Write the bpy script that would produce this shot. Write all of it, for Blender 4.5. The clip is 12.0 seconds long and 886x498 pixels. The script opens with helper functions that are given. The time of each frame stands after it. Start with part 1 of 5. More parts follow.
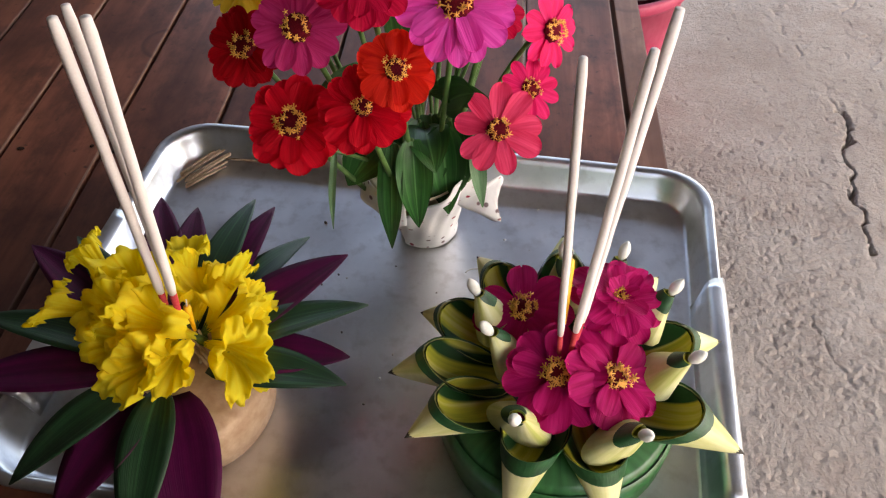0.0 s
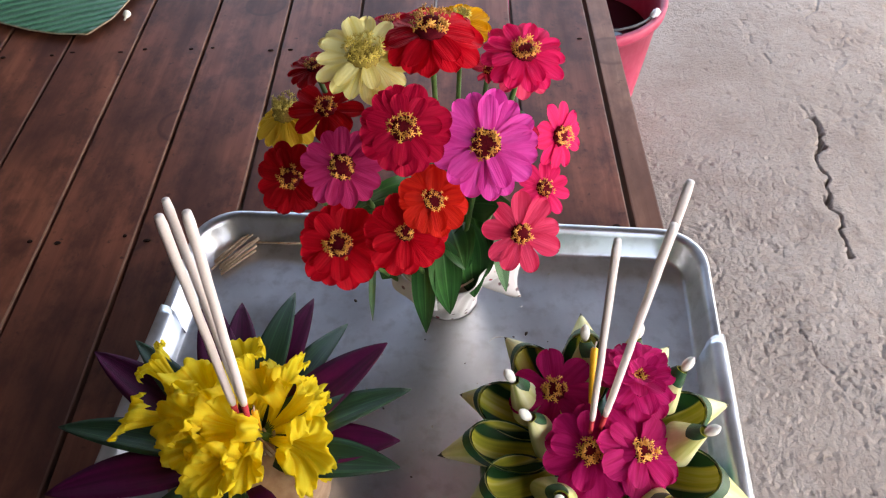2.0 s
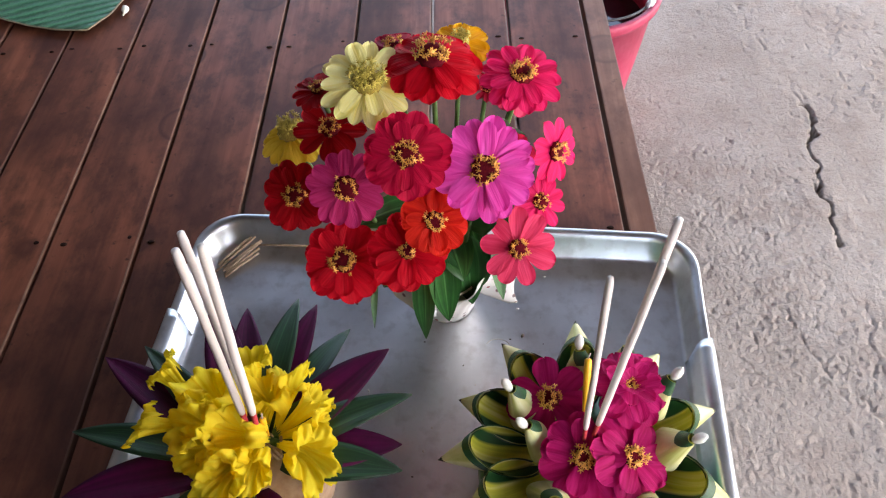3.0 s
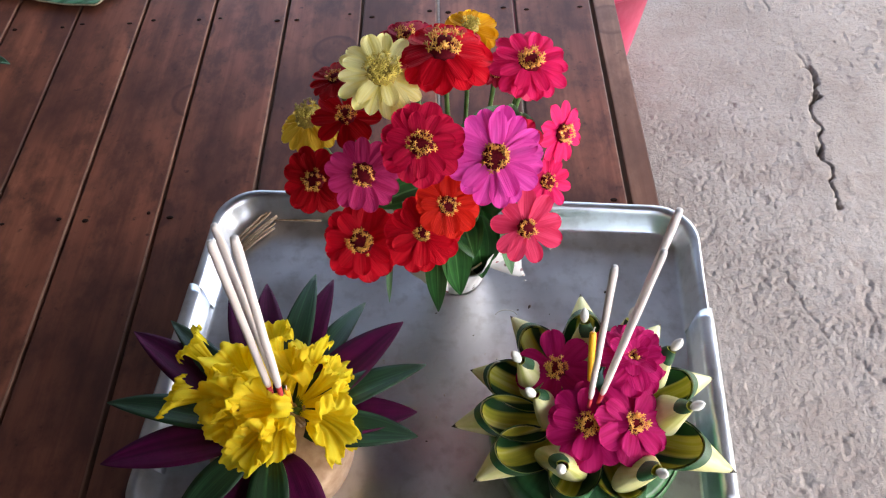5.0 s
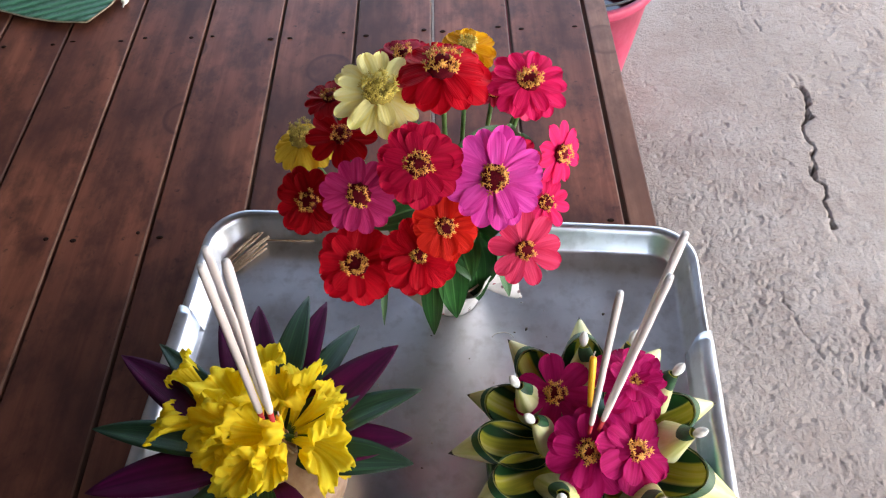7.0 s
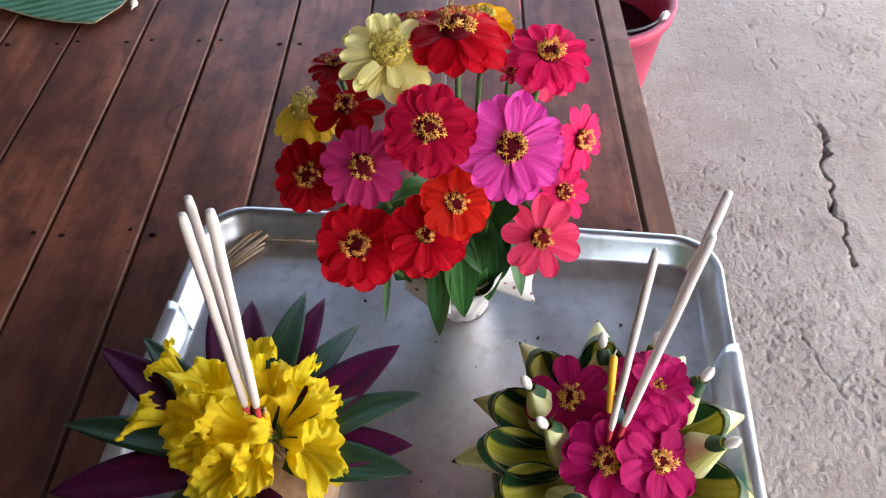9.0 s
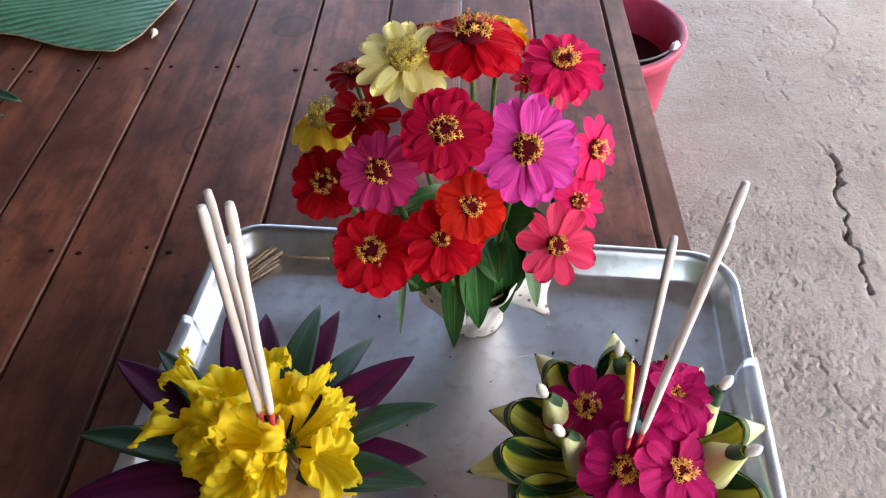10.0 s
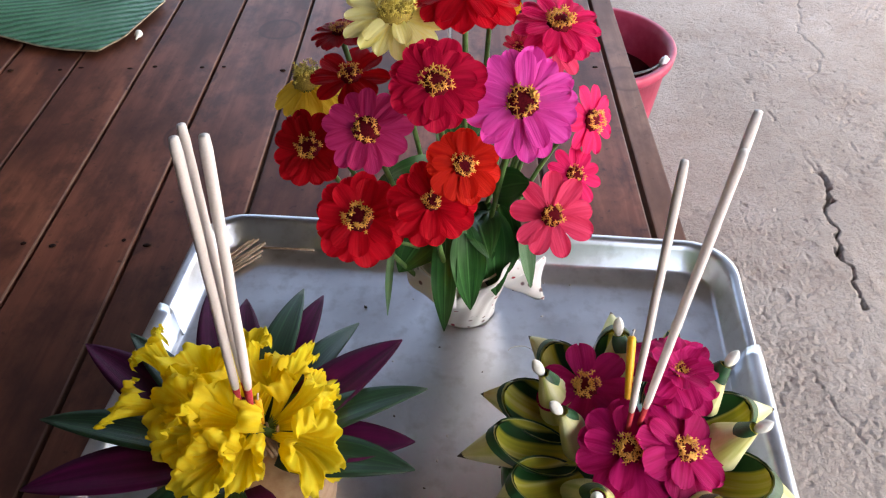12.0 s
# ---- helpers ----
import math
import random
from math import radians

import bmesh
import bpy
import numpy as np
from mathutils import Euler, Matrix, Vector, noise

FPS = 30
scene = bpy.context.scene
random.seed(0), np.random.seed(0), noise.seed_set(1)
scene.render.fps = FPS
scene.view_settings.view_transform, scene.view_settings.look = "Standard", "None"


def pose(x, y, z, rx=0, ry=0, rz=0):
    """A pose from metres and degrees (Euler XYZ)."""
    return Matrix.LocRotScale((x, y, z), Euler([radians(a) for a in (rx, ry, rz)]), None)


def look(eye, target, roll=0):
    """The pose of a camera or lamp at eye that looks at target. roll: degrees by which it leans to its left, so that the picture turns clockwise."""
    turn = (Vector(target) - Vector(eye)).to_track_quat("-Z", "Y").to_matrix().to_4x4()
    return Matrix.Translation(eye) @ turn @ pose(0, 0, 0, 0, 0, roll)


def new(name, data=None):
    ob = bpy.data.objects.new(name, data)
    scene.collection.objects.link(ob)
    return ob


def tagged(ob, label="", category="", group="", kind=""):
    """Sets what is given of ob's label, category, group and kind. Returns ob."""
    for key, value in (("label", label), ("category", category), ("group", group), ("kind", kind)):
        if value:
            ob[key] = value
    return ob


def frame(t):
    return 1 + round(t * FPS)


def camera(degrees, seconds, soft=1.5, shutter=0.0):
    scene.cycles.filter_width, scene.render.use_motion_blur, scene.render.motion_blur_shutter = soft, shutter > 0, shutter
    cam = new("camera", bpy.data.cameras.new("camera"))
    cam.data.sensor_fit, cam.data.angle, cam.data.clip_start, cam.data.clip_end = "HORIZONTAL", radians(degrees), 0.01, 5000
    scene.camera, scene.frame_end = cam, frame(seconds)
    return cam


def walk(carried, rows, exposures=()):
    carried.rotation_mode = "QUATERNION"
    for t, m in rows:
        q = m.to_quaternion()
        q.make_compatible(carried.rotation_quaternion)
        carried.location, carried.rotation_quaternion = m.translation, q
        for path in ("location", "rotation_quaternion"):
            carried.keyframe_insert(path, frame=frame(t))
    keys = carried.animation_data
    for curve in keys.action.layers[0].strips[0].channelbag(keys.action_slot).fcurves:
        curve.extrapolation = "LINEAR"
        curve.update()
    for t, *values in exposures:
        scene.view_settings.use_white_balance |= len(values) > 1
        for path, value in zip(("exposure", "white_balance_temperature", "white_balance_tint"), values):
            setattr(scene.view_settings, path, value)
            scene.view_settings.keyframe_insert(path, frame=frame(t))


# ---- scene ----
cam = camera(60.9, 12.0, 1.2)
LIGHT = [(0, 2.82, 7650, 13), (2.5, 3.09, 7000, 12), (5.5, 3.20, 6800, 11), (9, 3.18, 6850, 11), (12, 3.05, 7050, 12)]
PATH = [
    (0, (0.068, 0.064, 0.548), (-0.045, 1.382, -0.952), -0.9),
    (0.5, (0.058, 0.06, 0.584), (-0.005, 1.387, -0.911), -1.0),
    (1, (0.044, 0.062, 0.615), (-0.021, 1.419, -0.853), -1.3),
    (1.5, (0.038, 0.064, 0.631), (-0.014, 1.405, -0.852), -1.3),
    (2, (0.03, 0.08, 0.649), (-0.033, 1.388, -0.863), -3.3),
    (2.5, (0.028, 0.094, 0.672), (-0.042, 1.398, -0.843), -3.8),
    (3, (0.027, 0.091, 0.687), (-0.023, 1.344, -0.87), -3.0),
    (5, (0.02, 0.087, 0.724), (-0.039, 1.249, -0.902), -4.0),
    (5.5, (0.018, 0.093, 0.732), (-0.023, 1.229, -0.914), -4.1),
    (6, (0.018, 0.097, 0.736), (-0.031, 1.243, -0.903), -4.5),
    (6.5, (0.018, 0.1, 0.728), (-0.024, 1.273, -0.891), -3.9),
    (7, (0.015, 0.098, 0.715), (-0.019, 1.299, -0.885), -2.9),
    (7.2, (0.012, 0.096, 0.705), (-0.009, 1.31, -0.885), -2.2),
    (9, (0.011, 0.09, 0.645), (-0.036, 1.391, -0.873), -1.5),
    (9.5, (0.006, 0.081, 0.641), (-0.057, 1.399, -0.862), -2.2),
    (10, (0.008, 0.071, 0.629), (-0.069, 1.449, -0.818), -2.3),
    (10.5, (0.01, 0.064, 0.613), (-0.072, 1.435, -0.841), -2.7),
    (11, (0.01, 0.064, 0.602), (-0.063, 1.497, -0.791), -2.3),
    (11.5, (0.007, 0.061, 0.584), (-0.06, 1.492, -0.811), -2.1),
    (12, (0.005, 0.056, 0.573), (-0.039, 1.506, -0.805), -1.1),
]
walk(cam, [(t, look(eye, target, roll)) for t, eye, target, roll in PATH], LIGHT)

# ---- world and light ----
world = bpy.data.worlds.new("sky")
scene.world = world
world.use_nodes = True
wn = world.node_tree
sky = wn.nodes.new("ShaderNodeTexSky")
sky.sky_type = "NISHITA"
sky.sun_disc = False
sky.sun_elevation, sky.sun_rotation = radians(52), radians(104)
sky.air_density, sky.dust_density = 1.0, 4.0
wn.nodes["Background"].inputs["Strength"].default_value = 0.15
wn.links.new(sky.outputs[0], wn.nodes["Background"].inputs[0])

sun = new("sun", bpy.data.lights.new("sun", "SUN"))
sun.data.energy, sun.data.angle, sun.data.color = 1.5, radians(20), (1.0, 0.95, 0.88)
sun.matrix_world = look((6, -1.5, 8), (0, 0, 0))

FLOOR_Z = -0.589                      # the concrete floor; the table's top lies at 0
TRAY_Z = 0.016                        # the tray's inside floor


# ---- materials ----
def node_mat(name, rough=0.6, metal=0.0, spec=0.5):
    m = bpy.data.materials.new(name)
    m.use_nodes = True
    b = m.node_tree.nodes["Principled BSDF"]
    b.inputs["Roughness"].default_value = rough
    b.inputs["Metallic"].default_value = metal
    b.inputs["Specular IOR Level"].default_value = spec
    return m, m.node_tree, b


def add(nt, kind, **values):
    n = nt.nodes.new(kind)
    for k, v in values.items():
        n.inputs[k.replace("_", " ")].default_value = v
    return n


def coords(nt, out="Object", scale=(1, 1, 1), shift=False):
    tc = nt.nodes.new("ShaderNodeTexCoord")
    mp = nt.nodes.new("ShaderNodeMapping")
    mp.inputs["Scale"].default_value = scale
    nt.links.new(tc.outputs[out], mp.inputs["Vector"])
    if shift:
        oi = nt.nodes.new("ShaderNodeObjectInfo")
        mul = nt.nodes.new("ShaderNodeMath")
        mul.operation = "MULTIPLY"
        mul.inputs[1].default_value = 37.0
        nt.links.new(oi.outputs["Random"], mul.inputs[0])
        nt.links.new(mul.outputs[0], mp.inputs["Location"])
    return mp.outputs[0]


def noise_tex(nt, vec, scale, detail=4.0, rough=0.55, distort=0.0):
    n = add(nt, "ShaderNodeTexNoise", Scale=scale, Detail=detail, Roughness=rough, Distortion=distort)
    nt.links.new(vec, n.inputs["Vector"])
    return n.outputs["Fac"]


def ramp(nt, fac, stops):
    r = nt.nodes.new("ShaderNodeValToRGB")
    e = r.color_ramp.elements
    while len(e) < len(stops):
        e.new(0.5)
    for el, (p, c) in zip(e, stops):
        el.position, el.color = p, (*c, 1)
    nt.links.new(fac, r.inputs[0])
    return r.outputs[0]


def blend(nt, fac, a, b, mode="MIX"):
    m = nt.nodes.new("ShaderNodeMix")
    m.data_type, m.blend_type = "RGBA", mode
    for sock, val in ((m.inputs[0], fac), (m.inputs[6], a), (m.inputs[7], b)):
        if isinstance(val, (int, float)):
            sock.default_value = val
        elif isinstance(val, tuple):
            sock.default_value = (*val, 1)
        else:
            nt.links.new(val, sock)
    return m.outputs[2]


def bump(nt, b, height, strength=0.3, dist=0.001):
    n = add(nt, "ShaderNodeBump", Strength=strength, Distance=dist)
    nt.links.new(height, n.inputs["Height"])
    nt.links.new(n.outputs[0], b.inputs["Normal"])


def put_color(nt, b, col):
    nt.links.new(col, b.inputs["Base Color"])


def translucent(m, nt, b, col, amount):
    """Light through a thin petal or leaf."""
    t = nt.nodes.new("ShaderNodeBsdfTranslucent")
    nt.links.new(col, t.inputs["Color"])
    mix = nt.nodes.new("ShaderNodeMixShader")
    mix.inputs[0].default_value = amount
    nt.links.new(b.outputs[0], mix.inputs[1])
    nt.links.new(t.outputs[0], mix.inputs[2])
    nt.links.new(mix.outputs[0], nt.nodes["Material Output"].inputs["Surface"])


def petal_mat(name, dark, light, rough=0.55, amount=0.3, base=None):
    """Velvety petal with streaks along its length (local x from root to tip)."""
    m, nt, b = node_mat(name, rough, 0, 0.12)
    b.inputs["Sheen Weight"].default_value = 0.0
    v = coords(nt, "Object", (0.9, 9, 1), True)
    f = noise_tex(nt, v, 1.0, 2)
    vein = noise_tex(nt, coords(nt, "Object", (0.7, 30, 1), True), 1.0, 2)
    c = ramp(nt, blend(nt, 0.2, f, vein), [(0.30, dark), (0.62, light)])
    v2 = coords(nt, "Object", (2.2, 2.2, 2.2), True)
    f2 = noise_tex(nt, v2, 1.3, 2)
    c = blend(nt, ramp(nt, f2, [(0.4, (0, 0, 0)), (0.8, (0.22, 0.22, 0.22))]), c, dark)
    if base:
        tc = nt.nodes.new("ShaderNodeTexCoord")
        sx = nt.nodes.new("ShaderNodeSeparateXYZ")
        nt.links.new(tc.outputs["Object"], sx.inputs[0])
        c = blend(nt, ramp(nt, sx.outputs[0], [(0.18, (0.85,) * 3), (0.5, (0, 0, 0))]), c, base)
    put_color(nt, b, c)
    bump(nt, b, blend(nt, 0.4, f, vein), 0.7, 0.0018)
    translucent(m, nt, b, c, amount)
    return m


def plain_mat(name, dark, light, scale=60, rough=0.5, metal=0.0, relief=0.2, dist=0.0005, spec=0.5, coat=0.0):
    m, nt, b = node_mat(name, rough, metal, spec)
    v = coords(nt, "Object", (1, 1, 1), True)
    f = noise_tex(nt, v, scale, 5)
    big = noise_tex(nt, v, scale * 0.13, 3)
    c = ramp(nt, f, [(0.3, dark), (0.7, light)])
    c = blend(nt, ramp(nt, big, [(0.35, (0, 0, 0)), (0.75, (0.5, 0.5, 0.5))]), c, dark)
    put_color(nt, b, c)
    b.inputs["Coat Weight"].default_value = coat
    bump(nt, b, f, relief, dist)
    return m


def uv_leaf_mat(name, stops, stripes=9.0, rough=0.4, amount=0.08, wobble=2.0, cross=0.6, rib=None, spec=0.5):
    """Leaf with streaks along its length: UV x runs across the leaf, y along it."""
    m, nt, b = node_mat(name, rough, 0, spec)
    v = coords(nt, "UV", (stripes, cross, 1), True)
    f = noise_tex(nt, v, wobble, 3)
    c = ramp(nt, f, stops)
    v2 = coords(nt, "Object", (1, 1, 1), True)
    f2 = noise_tex(nt, v2, 90, 4)
    c = blend(nt, ramp(nt, f2, [(0.4, (0, 0, 0)), (0.75, (0.35, 0.35, 0.35))]), c, stops[0][1])
    height = noise_tex(nt, coords(nt, "UV", (60, 1, 1)), 1.0, 1)
    if rib:
        tc = nt.nodes.new("ShaderNodeTexCoord")
        sx = nt.nodes.new("ShaderNodeSeparateXYZ")
        nt.links.new(tc.outputs["UV"], sx.inputs[0])
        k0, k1 = (0, 0, 0), (0.7, 0.7, 0.7)
        line = ramp(nt, sx.outputs[0], [(0.465, k0), (0.488, k1), (0.512, k1), (0.535, k0)])
        side = ramp(nt, sx.outputs[0], [(0.20, k0), (0.225, (0.3,) * 3), (0.25, k0), (0.75, k0), (0.775, (0.3,) * 3), (0.80, k0)])
        c = blend(nt, line, c, rib)
        c = blend(nt, side, c, rib)
        height = blend(nt, 0.7, height, blend(nt, 1.0, line, side, "ADD"))
    put_color(nt, b, c)
    bump(nt, b, height, 0.35, 0.0007)
    if amount:
        translucent(m, nt, b, c, amount)
    return m


def trumpet_mat():
    """Thin lemon yellow corolla with fine veins along the tube (UV x round it)."""
    m, nt, b = node_mat("yellow trumpet petal", 0.5, 0, 0.15)
    f = noise_tex(nt, coords(nt, "UV", (38, 1.5, 1), True), 1.0, 2)
    g = noise_tex(nt, coords(nt, "Object", (1, 1, 1), True), 110, 4)
    c = ramp(nt, f, [(0.25, (0.94, 0.69, 0.014)), (0.6, (0.98, 0.84, 0.060))])
    c = blend(nt, ramp(nt, g, [(0.45, (0, 0, 0)), (0.75, (0.45,) * 3)]), c, (0.90, 0.64, 0.012))
    put_color(nt, b, c)
    bump(nt, b, blend(nt, 0.4, f, g), 0.6, 0.0008)
    translucent(m, nt, b, c, 0.46)
    return m


PETALS = {
    "red": petal_mat("red petal", (0.48, 0.002, 0.012), (0.70, 0.006, 0.022)),
    "crimson": petal_mat("crimson petal", (0.40, 0.002, 0.026), (0.62, 0.008, 0.06)),
    "dark_red": petal_mat("dark red petal", (0.26, 0.001, 0.005), (0.46, 0.004, 0.010)),
    "orange": petal_mat("orange red petal", (0.60, 0.009, 0.008), (0.80, 0.030, 0.014)),
    "magenta": petal_mat("magenta petal", (0.70, 0.028, 0.31), (0.90, 0.110, 0.53)),
    "purple": petal_mat("purple pink petal", (0.42, 0.010, 0.092), (0.62, 0.042, 0.195)),
    "coral": petal_mat("coral pink petal", (0.65, 0.018, 0.075), (0.83, 0.065, 0.165)),
    "rose": petal_mat("rose red petal", (0.65, 0.006, 0.08), (0.84, 0.024, 0.16)),
    "pale_yellow": petal_mat("pale yellow petal", (0.93, 0.82, 0.25), (0.97, 0.92, 0.47)),
    "yellow": petal_mat("golden yellow petal", (0.78, 0.50, 0.03), (0.92, 0.68, 0.08)),
    "amber": petal_mat("amber petal", (0.82, 0.36, 0.008), (0.92, 0.52, 0.015)),
    "wine": petal_mat("wine magenta petal", (0.38, 0.003, 0.078), (0.60, 0.015, 0.172)),
    "maroon": petal_mat("maroon petal", (0.34, 0.008, 0.03), (0.50, 0.02, 0.06)),
}
DISK_DARK = plain_mat("maroon flower disk", (0.07, 0.002, 0.008), (0.17, 0.008, 0.014), 900, 0.85, spec=0.08)
DISK_YELLOW = plain_mat("olive yellow flower disk", (0.20, 0.13, 0.02), (0.55, 0.42, 0.06), 900, 0.7)
FLORET = plain_mat("yellow florets", (0.85, 0.34, 0.05), (0.95, 0.56, 0.13), 600, 0.55)
FLORET_PALE = plain_mat("pale yellow florets", (0.66, 0.50, 0.07), (0.85, 0.70, 0.16), 600, 0.55)
STEM = plain_mat("green stem", (0.045, 0.11, 0.025), (0.14, 0.25, 0.07), 120, 0.5)
CALYX = plain_mat("green calyx", (0.03, 0.09, 0.02), (0.10, 0.20, 0.05), 300, 0.5)
FOLIAGE = uv_leaf_mat("zinnia leaf", [(0.3, (0.008, 0.048, 0.010)), (0.7, (0.034, 0.150, 0.028))], 5, 0.36, 0.03, rib=(0.10, 0.26, 0.08))
FOLIAGE_PALE = uv_leaf_mat("pale zinnia leaf back", [(0.3, (0.10, 0.22, 0.10)), (0.7, (0.20, 0.34, 0.18))], 7, 0.5, 0.15)
SPEAR_GREEN = uv_leaf_mat("dark green spear leaf", [(0.28, (0.005, 0.026, 0.010)), (0.52, (0.009, 0.042, 0.016)), (0.75, (0.034, 0.115, 0.042))], 8, 0.45, 0.04)
SPEAR_PURPLE = uv_leaf_mat("purple spear leaf", [(0.2, (0.034, 0.001, 0.019)), (0.8, (0.115, 0.003, 0.060))], 4, 0.55, 0.10, spec=0.2)
CREAM_LEAF = uv_leaf_mat("cream folded leaf", [(0.28, (0.50, 0.52, 0.13)), (0.5, (0.76, 0.73, 0.36)), (0.75, (0.84, 0.82, 0.55))], 5, 0.42, 0.12, 1.6, 0.35)
STRIPED_LEAF = uv_leaf_mat("striped yellow green leaf", [(0.34, (0.02, 0.09, 0.02)), (0.40, (0.42, 0.42, 0.035)), (0.50, (0.70, 0.66, 0.06)), (0.72, (0.86, 0.80, 0.30))], 4, 0.4, 0.25, 1.8, 0.2)


def cone_inside_mat():
    """Yellow green leaf with a few dark green stripes along it."""
    m, nt, b = node_mat("inside of striped leaf", 0.4, 0, 0.4)
    f = noise_tex(nt, coords(nt, "UV", (4, 0.3, 1), True), 1.8, 3)
    c = ramp(nt, f, [(0.28, (0.34, 0.37, 0.04)), (0.48, (0.62, 0.58, 0.06)), (0.72, (0.80, 0.76, 0.28))])
    w = noise_tex(nt, coords(nt, "UV", (0.16, 0.35, 1), True), 1.0, 1)
    tc = nt.nodes.new("ShaderNodeTexCoord")
    sx = nt.nodes.new("ShaderNodeSeparateXYZ")
    nt.links.new(tc.outputs["UV"], sx.inputs[0])
    sh = nt.nodes.new("ShaderNodeMath")
    sh.operation = "MULTIPLY_ADD"
    sh.inputs[1].default_value = 0.55
    nt.links.new(w, sh.inputs[0])
    nt.links.new(sx.outputs[0], sh.inputs[2])
    k0, k1 = (0, 0, 0), (1, 1, 1)
    stripe = ramp(nt, sh.outputs[0], [(0.40, k0), (0.45, k1), (0.58, k1), (0.63, k0), (0.97, k0), (1.0, k1)])
    c = blend(nt, stripe, c, (0.016, 0.075, 0.022))
    put_color(nt, b, c)
    bump(nt, b, noise_tex(nt, coords(nt, "UV", (60, 1, 1)), 1.0, 1), 0.25, 0.0006)
    translucent(m, nt, b, c, 0.34)
    return m


CONE_INSIDE = cone_inside_mat()
BAND_LEAF = uv_leaf_mat("dark green leaf edge", [(0.3, (0.006, 0.040, 0.012)), (0.7, (0.025, 0.115, 0.038))], 3, 0.42, 0.03)
TIP_DARK = plain_mat("dried leaf tip", (0.012, 0.010, 0.008), (0.05, 0.04, 0.025), 500, 0.7)
BANANA = uv_leaf_mat("green banana leaf wrap", [(0.3, (0.012, 0.07, 0.02)), (0.7, (0.04, 0.16, 0.055))], 30, 0.3, 0.03)
BUD_WHITE = plain_mat("white bud", (0.72, 0.70, 0.60), (0.86, 0.86, 0.80), 300, 0.5)
TRUMPET = trumpet_mat()
INCENSE = plain_mat("pale incense paste", (0.76, 0.69, 0.65), (0.83, 0.77, 0.74), 900, 0.9, 0, 0.3, 0.0003)
RED_PAPER = plain_mat("red incense foot", (0.42, 0.02, 0.03), (0.66, 0.06, 0.07), 500, 0.8)
CANDLE = plain_mat("yellow wax", (0.80, 0.38, 0.008), (0.92, 0.55, 0.03), 200, 0.4)
CUP_CREAM = plain_mat("cream paper cup", (0.62, 0.54, 0.36), (0.74, 0.66, 0.48), 120, 0.6)
PITH = plain_mat("pale banana trunk slice", (0.44, 0.26, 0.15), (0.66, 0.46, 0.30), 90, 0.6, 0, 0.4, 0.001)
TWIG = plain_mat("dry bamboo splint", (0.32, 0.21, 0.13), (0.64, 0.50, 0.36), 260, 0.7)
NAIL = plain_mat("dark nail hole", (0.010, 0.005, 0.004), (0.045, 0.02, 0.014), 300, 0.95, spec=0.1)
BLACK_FIBRE = plain_mat("black handle grip", (0.02, 0.02, 0.022), (0.06, 0.06, 0.065), 200, 0.5)
PINK_PLASTIC = plain_mat("worn pink plastic", (0.40, 0.032, 0.078), (0.50, 0.080, 0.140), 40, 0.5)
WHITE_PLASTIC = plain_mat("white plastic lug", (0.66, 0.60, 0.60), (0.80, 0.76, 0.76), 150, 0.5)
WIRE = plain_mat("dark coated wire", (0.02, 0.02, 0.021), (0.05, 0.05, 0.052), 300, 0.5)
DARK_INSIDE, _nt, _b = node_mat("bucket shade disc", 0.06, 0, 0.5)
_b.inputs["Base Color"].default_value = (0.012, 0.008, 0.008, 1)
DRY_FIBRE = plain_mat("dry white fibre", (0.5, 0.46, 0.42), (0.75, 0.72, 0.68), 500, 0.8)
CRUMB = plain_mat("dark crumb", (0.02, 0.015, 0.012), (0.10, 0.07, 0.05), 500, 0.9)


def wood_mat(name, dark, light, stain):
    m, nt, b = node_mat(name, 0.5, 0, 0.26)
    v = coords(nt, "Object", (34, 1.6, 34), True)
    grain = noise_tex(nt, v, 1.6, 6, 0.6, 0.6)
    v2 = coords(nt, "Object", (5, 1.7, 5), True)
    broad = noise_tex(nt, v2, 1.4, 4, 0.6)
    fine = noise_tex(nt, coords(nt, "Object", (260, 14, 260), True), 1.0, 3)
    c = ramp(nt, grain, [(0.28, dark), (0.72, light)])
    c = blend(nt, ramp(nt, broad, [(0.40, (0, 0, 0)), (0.62, (0.85, 0.85, 0.85))]), c, stain)
    c = blend(nt, ramp(nt, fine, [(0.55, (0, 0, 0)), (0.8, (0.4, 0.4, 0.4))]), c, dark)
    mottle = noise_tex(nt, coords(nt, "Object", (1, 0.6, 1), True), 26, 5, 0.65)
    c = blend(nt, ramp(nt, mottle, [(0.44, (0, 0, 0)), (0.64, (0.75, 0.75, 0.75))]), c, stain)
    spot = noise_tex(nt, coords(nt, "Object", (1, 1, 1), True), 90, 3, 0.6)
    c = blend(nt, ramp(nt, spot, [(0.64, (0, 0, 0)), (0.78, (0.8, 0.8, 0.8))]), c, tuple(0.5 * q for q in stain))
    # round water marks
    vor = nt.nodes.new("ShaderNodeTexVoronoi")
    vor.feature = "F1"
    vor.inputs["Scale"].default_value = 5.5
    nt.links.new(coords(nt, "Object", (1, 1, 1), True), vor.inputs["Vector"])
    ring = ramp(nt, vor.outputs["Distance"], [(0.0, (0.32, 0.32, 0.32)), (0.15, (0.15, 0.15, 0.15)), (0.185, (0.8, 0.8, 0.8)), (0.205, (0, 0, 0))])
    c = blend(nt, ring, c, stain)
    put_color(nt, b, c)
    r = ramp(nt, broad, [(0.3, (0.42,) * 3), (0.75, (0.60,) * 3)])
    nt.links.new(r, b.inputs["Roughness"])
    bump(nt, b, grain, 0.18, 0.0012)
    return m


